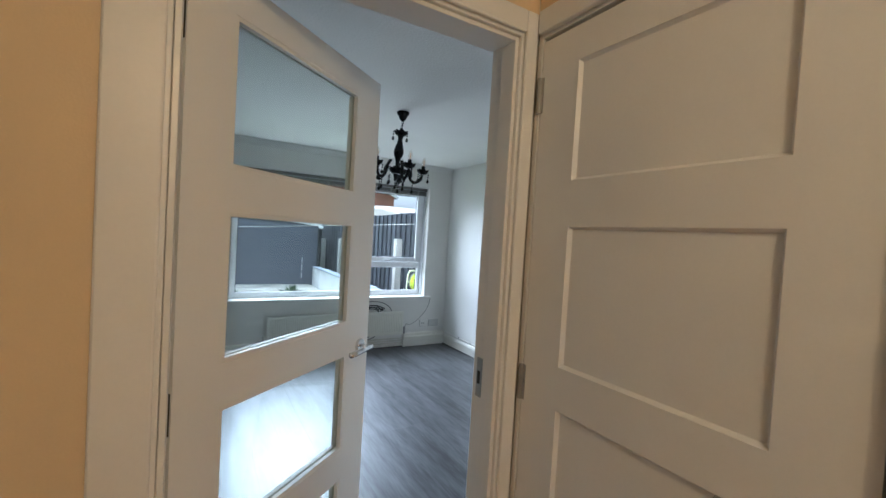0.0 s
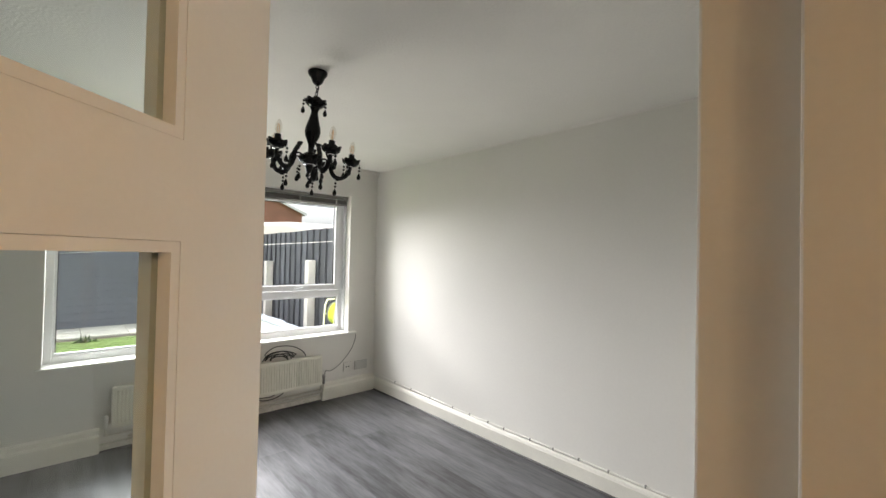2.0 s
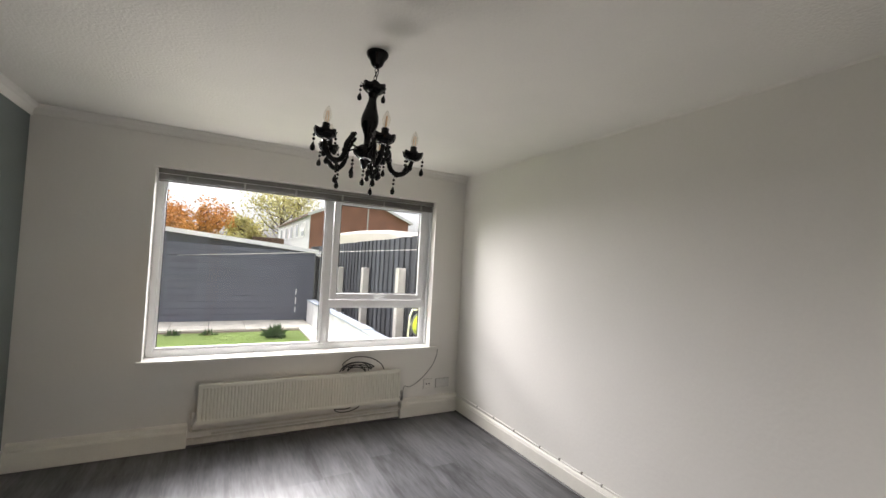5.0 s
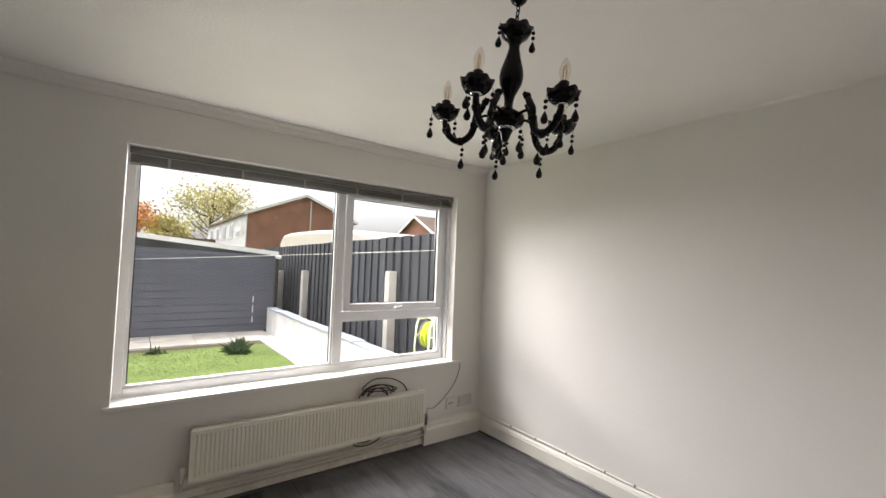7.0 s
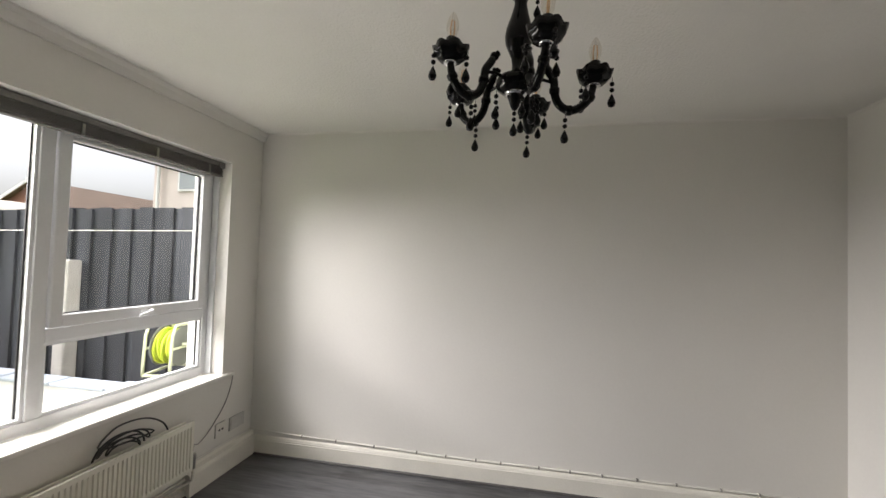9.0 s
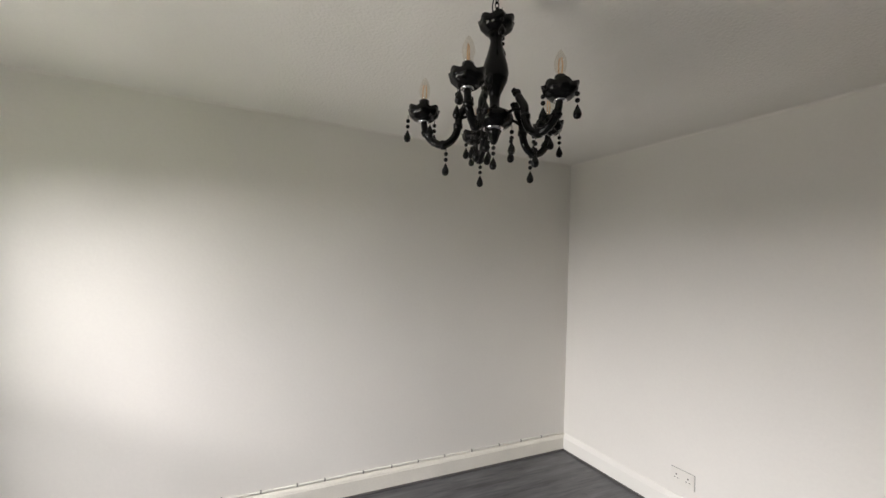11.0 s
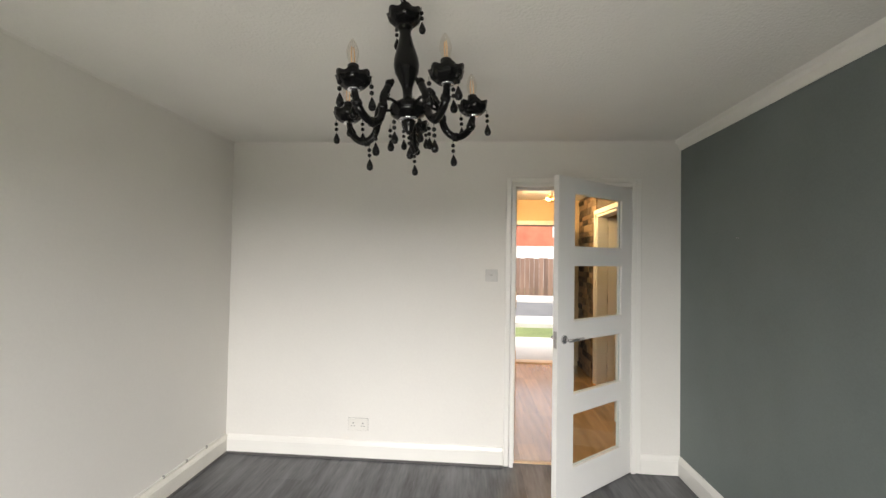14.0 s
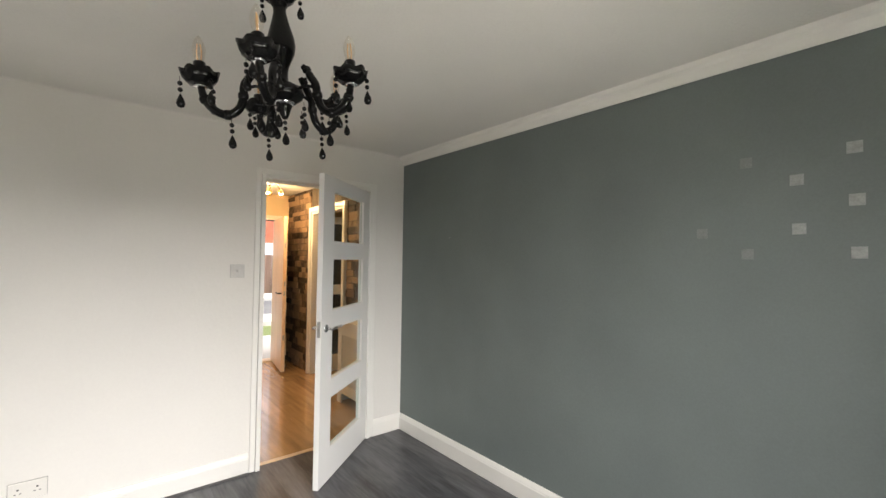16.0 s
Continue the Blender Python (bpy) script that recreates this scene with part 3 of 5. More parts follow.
# ---------------------------------------------------------------- radiator
def radiator():
    x0, x1, z0, z1 = 1.035, 2.622, 0.178, 0.462
    yf, yb = 3.622, 3.668
    r = empty("radiator", ((x0 + x1) / 2, 3.64, 0.0), "cream ribbed panel radiator fixed below the window", "radiator")
    n = 68
    bm = bmesh.new()
    pitch = (x1 - x0 - 0.03) / n
    xs = [(x0, yf), (x0 + 0.015, yf)]
    for i in range(n):
        a = x0 + 0.015 + i * pitch
        xs += [(a + pitch * 0.30, yf), (a + pitch * 0.42, yf + 0.0075), (a + pitch * 0.72, yf + 0.0075), (a + pitch * 0.84, yf)]
    xs += [(x1 - 0.015, yf), (x1, yf)]
    zs = [(z0, 0), (z0 + 0.022, 0), (z0 + 0.034, 1), (z1 - 0.034, 1), (z1 - 0.022, 0), (z1, 0)]
    grid = [[bm.verts.new((x, yf + (y - yf) * k, z)) for x, y in xs] for z, k in zs]
    back = [[bm.verts.new((x, yf + 0.016, z)) for x in (x0, x1)] for z in (z0, z1)]
    for a, b in zip(grid, grid[1:]):
        for i in range(len(xs) - 1):
            bm.faces.new((a[i], a[i + 1], b[i + 1], b[i]))
    bm.faces.new((back[0][0], back[1][0], back[1][1], back[0][1]))
    bm.faces.new([g[0] for g in grid] + [back[1][0], back[0][0]])
    bm.faces.new([g[-1] for g in reversed(grid)] + [back[0][1], back[1][1]])
    bm.faces.new(list(reversed(grid[0])) + [back[0][0], back[0][1]])
    bm.faces.new(grid[-1] + [back[1][1], back[1][0]])

    def p(name, b, m, label="", smooth=False):
        return inside(r, part(name, b, m, r, label, smooth))
    p("front_panel", bm, M_RAD)
    p("back_panel", bbox(x0 + 0.01, x1 - 0.01, yb, yb + 0.014, z0 + 0.005, z1 - 0.004, 0.003), M_RAD)
    fins = bmesh.new()
    for i in range(64):
        x = x0 + 0.03 + i * (x1 - x0 - 0.06) / 63
        box(fins, x - 0.001, x + 0.001, yf + 0.0165, yb - 0.0005, z0 + 0.03, z1 - 0.03)
    p("convector_fins", fins, M_RAD)
    for x in (x0 + 0.25, x1 - 0.25):
        p("wall_bracket", bbox(x - 0.015, x + 0.015, yb + 0.0145, YN - 0.001, z0 + 0.02, z1 - 0.05, 0.001), M_RAD)
    for x, s in ((x0, -1), (x1, 1)):
        v = bmesh.new()
        tube(v, [(x - s * 0.004, 3.645, z0 + 0.03), (x + s * 0.035, 3.645, z0 + 0.03)], 0.008, 10)
        lathe(v, [(0.012, -0.03), (0.012, 0.02), (0.015, 0.024), (0.015, 0.05), (0.012, 0.06)], 14, Matrix.Translation((x + s * 0.03, 3.645, z0 + 0.03)))
        p("valve", v, M_PLASTIC if s < 0 else M_STEEL, "small lockshield valve" if s > 0 else "white radiator valve", True)
    v = bmesh.new()
    tube(v, spline([(x1 + 0.03, 3.645, z0), (x1 + 0.03, 3.648, 0.12), (x1 + 0.02, 3.67, 0.095), (x1 - 0.15, 3.685, 0.085), (1.9, 3.686, 0.083), (x0 + 0.1, 3.686, 0.082)], 5), 0.0075, 8)
    p("pipe", v, M_PIPE, "painted copper pipe along the wall", True)
    v = bmesh.new()
    tube(v, spline([(x0 - 0.03, 3.645, z0), (x0 - 0.03, 3.65, 0.14), (x0 - 0.01, 3.68, 0.118), (x0 + 0.2, 3.690, 0.112), (1.9, 3.690, 0.112), (x1 + 0.02, 3.690, 0.112)], 5), 0.0075, 8)
    p("pipe", v, M_PIPE, "painted copper pipe along the wall", True)


radiator()

# loose cables
bm = bmesh.new()
pts = []
for i in range(38):
    a = i * 0.50
    k = 0.72 + 0.28 * math.sin(i * 0.21)
    pts.append((2.22 + 0.150 * k * math.cos(a), 3.655 + 0.014 * math.sin(a * 0.9), 0.468 + abs(0.085 * k * math.sin(a)) + 0.004 * math.sin(i * 0.7)))
pts += [(2.10, 3.655, 0.520), (2.16, 3.660, 0.585), (2.26, 3.665, 0.592), (2.36, 3.665, 0.570), (2.44, 3.660, 0.520), (2.47, 3.655, 0.470)]
tube(bm, spline(pts, 4), 0.0045, 6)
thing("coiled_cable", bm, M_BLKMAT, "black coiled cable lying on top of the radiator", "cable", smooth=True)
bm = bmesh.new()
tube(bm, spline([(2.06, 3.69, 0.22), (2.05, 3.67, 0.150), (2.11, 3.66, 0.128), (2.20, 3.66, 0.135), (2.27, 3.67, 0.165), (2.29, 3.69, 0.22)], 6), 0.0042, 6)
tube(bm, spline([(2.02, 3.69, 0.22), (2.04, 3.675, 0.165), (2.10, 3.67, 0.152), (2.18, 3.67, 0.155), (2.25, 3.68, 0.22)], 6), 0.0042, 6)
thing("hanging_cable", bm, M_BLKMAT, "black cable loop hanging below the radiator", "cable", smooth=True)
bm = bmesh.new()
tube(bm, spline([(3.028, 3.700, 0.612), (3.026, 3.708, 0.55), (2.985, 3.709, 0.455), (2.905, 3.709, 0.365), (2.820, 3.706, 0.300), (2.745, 3.698, 0.275), (2.690, 3.680, 0.290), (2.668, 3.668, 0.225)], 6), 0.0035, 6)
thing("aerial_cable", bm, M_GREYCAB, "thin grey aerial cable hanging from the window board", "cable", smooth=True)

# white cable clipped along the top of the east skirting
bm = bmesh.new()
def cable_z(y):
    """The cable lies on the board and lifts towards the window corner."""
    return 0.139 + 0.030 * max(0.0, (y - 1.8) / 1.85) ** 2


tube(bm, [(XE - 0.006, y, cable_z(y) + 0.002 * math.sin(y * 5)) for y in np.linspace(0.02, 3.655, 60)], 0.0056, 8)
tube(bm, spline([(XE - 0.006, 3.655, cable_z(3.655)), (XE - 0.02, 3.690, 0.17), (3.16, 3.703, 0.178), (3.05, 3.705, 0.177), (2.70, 3.705, 0.178)], 5), 0.0045, 8)
cab = thing("clipped_cable", bm, M_PLASTIC, "white cable clipped along the top of the skirting", "cable", smooth=True)
for y in (3.30, 3.04, 2.76, 2.46, 2.26, 2.06, 1.90, 1.66, 1.47, 1.28, 1.08, 0.86, 0.62, 0.42, 0.22):
    bm = bmesh.new()
    box(bm, XE - 0.013, XE - 0.0005, y - 0.005, y + 0.005, cable_z(y) - 0.008, cable_z(y) + 0.010)
    bevelled(bm, 0.002)
    lathe(bm, [(0.003, 0), (0.003, 0.004)], 8, pose(XE - 0.012, y, cable_z(y) + 0.008, 0, -90, 0))
    part("cable_clip", bm, M_GREYCAB, cab, "small nailed cable clip")


# ---------------------------------------------------------------- wall plates
def wall_plate(name, at, w, h, m, label, cat, style):
    """A plate whose back lies on the wall; local x along the wall, -y out of it."""
    e = empty(name, at, label, cat)
    bm = bmesh.new()
    box(bm, -w / 2, w / 2, -0.009, -0.0008, -h / 2, h / 2)
    # grey rim behind the plate stands in for its shadow line
    part("shadow_gap", bbox(-w / 2 - 0.0015, w / 2 + 0.0015, -0.003, -0.0004, -h / 2 - 0.0015, h / 2 + 0.0015, 0), M_GREYCAB, e)
    part("face_plate", bevelled(bm, 0.003), m, e)
    if style == "double_socket":
        for sx in (-0.036, 0.036):
            g = bmesh.new()
            box(g, sx - 0.004, sx + 0.004, -0.0098, -0.0092, 0.006, 0.014)
            box(g, sx - 0.014, sx - 0.006, -0.0098, -0.0092, -0.012, -0.008)
            box(g, sx + 0.006, sx + 0.014, -0.0098, -0.0092, -0.012, -0.008)
            part("pin_slots", g, M_DARKHOLE, e, "dark socket pin slots")
            part("rocker", bbox(sx + (0.014 if sx > 0 else -0.022), sx + (0.022 if sx > 0 else -0.014), -0.0125, -0.0092, 0.012, 0.030, 0.001), M_PLASTIC, e, "small white rocker switch")
    elif style == "switch":
        g = bmesh.new()
        lathe(g, [(0.006, 0), (0.0045, 0.006)], 14, pose(0, -0.009, 0, 90, 0, 0))
        part("spindle", g, M_BLKMAT, e, "dark knob spindle", True)
        g = bmesh.new()
        lathe(g, [(0.0, 0), (0.010, 0.0005), (0.010, 0.010), (0.009, 0.011), (0.0, 0.011)], 20, pose(0, -0.0145, 0, 90, 0, 0))
        part("dimmer_knob", g, m, e, "round dimmer knob", True)
    elif style == "aerial":
        for sx in (-0.014, 0.014):
            g = bmesh.new()
            lathe(g, [(0.007, 0), (0.007, 0.003), (0.004, 0.004)], 12, pose(sx, -0.009, 0.0, 90, 0, 0))
            part("aerial_hole", g, M_DARKHOLE, e, "dark round aerial outlet")
    elif style == "blank":
        part("inner_panel", bbox(-w / 2 + 0.012, w / 2 - 0.012, -0.0115, -0.0093, -h / 2 + 0.012, h / 2 - 0.012, 0.001), m, e)
        for sx in (-w / 2 + 0.006, w / 2 - 0.006):
            g = bmesh.new()
            lathe(g, [(0.003, 0), (0.003, 0.001)], 8, pose(sx, -0.009, 0, 90, 0, 0))
            part("screw", g, M_STEEL, e)
    return e


wall_plate("aerial_socket", (2.945, YN, 0.283, 0, 0, 0), 0.088, 0.088, M_PLASTIC, "white twin aerial socket on the wall below the window", "socket", "aerial")
wall_plate("blank_plate", (3.105, YN, 0.280, 0, 0, 0), 0.146, 0.086, M_GREYPLAS, "pale grey double blank plate on the wall", "socket plate", "blank")
wall_plate("wall_socket", (2.255, YS, 0.248, 0, 0, 180), 0.146, 0.088, M_PLASTIC, "white double power socket above the skirting", "socket", "double_socket")
wall_plate("light_switch", (1.297, YS - 0.004, 1.357, 0, 0, 180), 0.088, 0.088, M_GREYPLAS, "pale grey dimmer light switch by the doorway", "light switch", "switch")

# pads left on the grey wall, and a nail
for y, z in ((2.782, 1.865), (2.787, 1.680), (2.791, 1.495), (2.625, 1.771), (2.631, 1.585), (2.466, 1.862), (2.470, 1.490), (2.306, 1.579)):
    thing("sticky_pad", bbox(XW + 0.0005, XW + 0.003, y - 0.021, y + 0.021, z - 0.021, z + 0.021, 0.0008), M_PATCH if y > 2.6 else M_PATCH2,
          "small square pale sticky pad remaining on the grey wall", "sticky pad", "pads on the grey wall")
bm = bmesh.new()
lathe(bm, [(0.0012, 0), (0.0012, 0.012), (0.003, 0.0125), (0.003, 0.014)], 8, pose(XW, 0.62, 1.615, 0, 90, 0))
thing("nail", bm, M_STEEL, "small dark nail in the grey wall", "nail")


# ---------------------------------------------------------------- chandelier
def chandelier(cx, cy):
    c = empty("chandelier", (cx, cy, H), "black acrylic five-arm chandelier with drops hanging from the ceiling", "chandelier")
    lean = Matrix.Translation((0, 0, -0.054)) @ Matrix.Rotation(radians(1.8), 4, "X") @ Matrix.Rotation(radians(3.5), 4, "Y") @ Matrix.Translation((0, 0, 0.066))   # it hangs a little askew

    def p(name, bm, m, label="", smooth=True, parent=c):
        if name != "ceiling_rose":
            bm.transform(lean)
        return part(name, bm, m, parent, label, smooth)

    def drop(px, py, z, flat=1.0):
        """Two beads and a pear drop hung below z."""
        bm = bmesh.new()
        lathe(bm, [(0.0008, 0), (0.0008, -0.012)], 6, Matrix.Translation((px, py, z)))
        zz = z - 0.012
        for r in (0.0062, 0.0062):
            lathe(bm, [(0.001, zz), (r * 0.8, zz - r * 0.4), (r, zz - r), (r * 0.8, zz - r * 1.6), (0.001, zz - 2 * r)], 8, Matrix.Translation((px, py, 0)))
            zz -= 2 * r + 0.004
        k = 0.036
        lathe(bm, [(0.001, zz), (0.0035, zz - 0.14 * k), (0.0090, zz - 0.48 * k), (0.0105, zz - 0.70 * k), (0.0075, zz - 0.92 * k), (0.001, zz - k)], 8, Matrix.Translation((px, py, 0)))
        return bm

    def dish(bm, px, py, z, r, h, n=40):
        """A shallow scalloped dish."""
        m = Matrix.Translation((px, py, z))
        rings = []
        for q, (k, zz) in enumerate(((0.30, 0.0), (0.62, 0.10), (0.88, 0.45), (1.0, 1.0), (0.94, 1.0), (0.82, 0.58), (0.5, 0.30), (0.12, 0.25))):
            ring = []
            for i in range(n):
                a = 2 * math.pi * i / n
                w = 1 + 0.13 * (k ** 2) * abs(math.cos(3.5 * a)) - 0.05 * k
                ring.append(bm.verts.new(m @ Vector((r * k * w * math.cos(a), r * k * w * math.sin(a), h * zz + (0.10 * h * math.cos(7 * a) if k > 0.9 else 0)))))
            rings.append(ring)
        for a, b in zip(rings, rings[1:]):
            for i in range(n):
                bm.faces.new((a[i], a[(i + 1) % n], b[(i + 1) % n], b[i]))
        bm.faces.new(list(reversed(rings[0])))
        bm.faces.new(rings[-1])

    bm = bmesh.new()
    lathe(bm, [(0.044, -0.0005), (0.047, -0.004), (0.0465, -0.012), (0.042, -0.022), (0.034, -0.030), (0.030, -0.040), (0.024, -0.055), (0.015, -0.064), (0.006, -0.068)], 28)
    p("ceiling_rose", bm, M_BLACK, "black cone shaped ceiling rose")
    bm = bmesh.new()
    for i in range(4):
        z = -0.068 - i * 0.017
        pts = []
        for k in range(13):
            a = 2 * math.pi * k / 12
            u, v = 0.006 * math.cos(a), 0.011 * math.sin(a)
            pts.append((u, 0, z + v - 0.004) if i % 2 else (0, u, z + v - 0.004))
        tube(bm, pts, 0.0018, 6)
    p("chain", bm, M_BLACK)
    bm = bmesh.new()
    tube(bm, spline([(0.004, 0.003, -0.064), (0.012, 0.006, -0.09), (0.008, 0.010, -0.115), (0.004, 0.004, -0.138)], 5), 0.0022, 6)
    p("flex", bm, M_BLKMAT)
    hub = -0.447
    bm = bmesh.new()
    lathe(bm, [(0.010, -0.134), (0.014, -0.142), (0.012, -0.150), (0.016, -0.176), (0.024, -0.186), (0.021, -0.202), (0.017, -0.206), (0.017, -0.222), (0.024, -0.252), (0.035, -0.290),
               (0.0375, -0.312), (0.034, -0.334), (0.024, -0.356), (0.0165, -0.374), (0.014, -0.390), (0.014, -0.412), (0.028, -0.419), (0.034, -0.426)], 28)
    p("column", bm, M_BLACK, "turned black baluster column")
    bm = bmesh.new()
    dish(bm, 0, 0, -0.192, 0.050, 0.036)
    p("top_dish", bm, M_BLACK, "scalloped black dish")
    for i in range(5):
        a = math.radians(54 + 36 + 72 * i)
        p("crystal_drop", drop(0.055 * math.cos(a), 0.055 * math.sin(a), -0.156) if i in (0, 3) else drop(0.055 * math.cos(a), 0.055 * math.sin(a), -0.150), M_BLACK) if i in (1, 3) else None
    bm = bmesh.new()
    lathe(bm, [(0.034, -0.426), (0.050, -0.432), (0.054, -0.444), (0.050, -0.458), (0.038, -0.467), (0.022, -0.478), (0.017, -0.490), (0.011, -0.508), (0.006, -0.516)], 28)
    p("hub", bm, M_BLACK, "round black hub")
    bm = bmesh.new()
    lathe(bm, [(0.030, -0.4715), (0.030, -0.4750), (0.0235, -0.4785)], 20)
    p("hub_ring", bm, M_CHROME, "thin chrome ring")
    for i in range(5):
        az = math.radians(56 + 72 * i)
        e = Vector((math.cos(az), math.sin(az), 0))
        tgt = Vector((-math.sin(az), math.cos(az), 0))

        def at(r, z, side=0.0):
            q = e * r + tgt * side
            return (q.x, q.y, z)
        cu = hub - 0.016
        # the arm: a thick U whose inner end curls up beside the column and whose outer end carries the cup
        bm = bmesh.new()
        tube(bm, spline([at(0.076, hub + 0.052), at(0.084, hub + 0.036), at(0.098, hub + 0.012), at(0.101, hub - 0.020), at(0.113, hub - 0.052), at(0.140, hub - 0.070),
                         at(0.170, hub - 0.060), at(0.191, hub - 0.034), at(0.200, hub + 0.004)], 5), [0.0085, 0.009, 0.0095] + [0.0108] * 33 + [0.010, 0.0095, 0.009, 0.009, 0.0085], 10)
        for r, z, tilt in ((0.101, hub - 0.016, 0), (0.140, hub - 0.070, 90), (0.191, hub - 0.034, 30)):
            lathe(bm, [(0.004, -0.013), (0.0135, -0.006), (0.0135, 0.006), (0.004, 0.013)], 10, Matrix.Translation(at(r, z)) @ Matrix.Rotation(az, 4, "Z") @ Matrix.Rotation(radians(tilt), 4, "Y"))
        tube(bm, [at(0.040, hub + 0.010), at(0.070, hub + 0.014), at(0.098, hub + 0.006)], 0.0045, 8)
        arm = p("arm", bm, M_BLACK, "swept black arm")
        # leafy finial on the inner end of the arm
        bm = bmesh.new()
        b0 = Vector(at(0.073, hub + 0.057))
        lathe(bm, [(0.003, -0.011), (0.010, -0.007), (0.0125, 0), (0.010, 0.007), (0.003, 0.011)], 12, Matrix.Translation(b0))
        for k in range(4):
            w = az + math.pi + (k - 1.5) * 0.9
            lathe(bm, [(0.001, -0.006), (0.0045, -0.003), (0.0055, 0), (0.0045, 0.003), (0.001, 0.006)], 8, Matrix.Translation(b0 + Vector((math.cos(w) * 0.010, math.sin(w) * 0.010, 0.006))))
        p("finial", bm, M_BLACK, "small knobbed leaf finial")
        bm = bmesh.new()
        dish(bm, *at(0.200, cu + 0.016), 0.044, 0.034)
        cup = p("candle_cup", bm, M_BLACK, "scalloped black candle cup")
        bm = bmesh.new()
        lathe(bm, [(0.0135, cu + 0.0175), (0.0165, cu + 0.0155), (0.0165, cu + 0.012), (0.0135, cu + 0.0105)], 18, Matrix.Translation(at(0.200, 0)))
        p("cup_ring", bm, M_CHROME, "thin chrome ring")
        bm = bmesh.new()
        lathe(bm, [(0.0125, cu + 0.026), (0.0145, cu + 0.032), (0.0145, cu + 0.076), (0.012, cu + 0.078)], 18, Matrix.Translation(at(0.200, 0)))
        p("candle_tube", bm, M_BLACK)
        bm = bmesh.new()
        lathe(bm, [(0.0085, cu + 0.079), (0.0115, cu + 0.086), (0.0155, cu + 0.102), (0.0160, cu + 0.112), (0.0120, cu + 0.128), (0.0060, cu + 0.140), (0.0015, cu + 0.146)], 18, Matrix.Translation(at(0.200, 0)))
        bulb = p("bulb", bm, M_BULB, "clear candle bulb, unlit")
        bm = bmesh.new()
        for s in (-0.004, 0.004):
            tube(bm, [at(0.200 + s, cu + 0.082), at(0.200 + s * 1.4, cu + 0.104), at(0.200 + s * 0.8, cu + 0.124)], 0.0016, 6)
        bm.transform(lean)
        part("filament", bm, M_FILAM, bulb, "amber filament")
        # drops hung round the cup, and from the arm
        for ang in (0, 125, 235):
            w = math.radians(ang) + az
            q = Vector(at(0.200, 0)) + Vector((math.cos(w), math.sin(w), 0)) * 0.045
            p("crystal_drop", drop(q.x, q.y, cu + 0.036), M_BLACK)
        p("crystal_drop", drop(*at(0.132, hub - 0.078)), M_BLACK)
        p("crystal_drop", drop(*at(0.060, hub - 0.030)), M_BLACK)
    bm = drop(0, 0, -0.508)
    p("crystal_drop", bm, M_BLACK)


chandelier(1.648, 1.806)


# ---------------------------------------------------------------- the hall
HX0, HX1 = -0.05, 1.19      # west and east faces of the passage
CUP = -1.08                 # end of the cupboard wall
bm = bmesh.new()
box(bm, -3.0, 3.3, FRONT - 0.02, -0.085, -0.12, -0.008)
hall_floor = struct("hall_floor", bm, M_DARKHOLE, "honey oak laminate hall floor", "floor")
bm = bmesh.new()
box(bm, -3.0, 3.465, FRONT - 0.2, HS, H, H + 0.14)
struct("hall_ceiling", bm, M_CEIL, "white hall ceiling", "ceiling")
# hall faces of the doorway wall
bm = bmesh.new()
box(bm, -0.049, DX0 - 0.03, HS, HS + 0.005, 0, H)
box(bm, DX1 + 0.03, HX1 - 0.001, HS, HS + 0.005, 0, H)
box(bm, DX0 - 0.03, DX1 + 0.03, HS, HS + 0.005, DH + 0.03, H)
struct("wall_hall_north", bm, M_HALL, "warm cream painted hall wall", "wall")
# cupboard wall with its door opening
CY0, CY1 = -0.888, -0.150
bm = bmesh.new()
box(bm, HX1, HX1 + 0.1, CUP, CY0 - 0.03, 0, H)
box(bm, HX1, HX1 + 0.1, CY0 - 0.03, HS - 0.002, 2.03, H)
box(bm, HX1 + 0.101, HX1 + 0.12, CUP, HS - 0.002, 0, H)
struct("wall_hall_cupboard", bm, M_HALL, "warm cream painted hall wall round a cupboard", "wall")
bm = bmesh.new()
box(bm, 1.29, 3.26, CUP - 0.001, CUP + 0.1, 0, H)
struct("wall_hall_inner", bm, M_HALL, "warm cream painted hall wall", "wall")
bm = bmesh.new()
box(bm, HX1 + 0.002, HX1 + 0.1, CY1, HS - 0.003, 0.002, 2.03)
box(bm, HX1 + 0.002, HX1 + 0.1, CY0 - 0.029, CY0, 0.002, 2.03)
box(bm, HX1 + 0.002, HX1 + 0.1, CY0, CY1, 2.002, 2.03)
struct("cupboard_frame", bevelled(bm, 0.002), M_TRIM, "white painted cupboard door frame", "door frame")
bm = bmesh.new()
box(bm, HX1 - 0.016, HX1 + 0.001, CY0 - 0.075, CY0 - 0.008, 0.002, 2.075)
box(bm, HX1 - 0.016, HX1 + 0.001, CY0 - 0.008, HS - 0.016, 2.010, 2.075)
struct("cupboard_architrave", bevelled(bm, 0.004), M_TRIM, "white architrave round the cupboard door", "architrave")


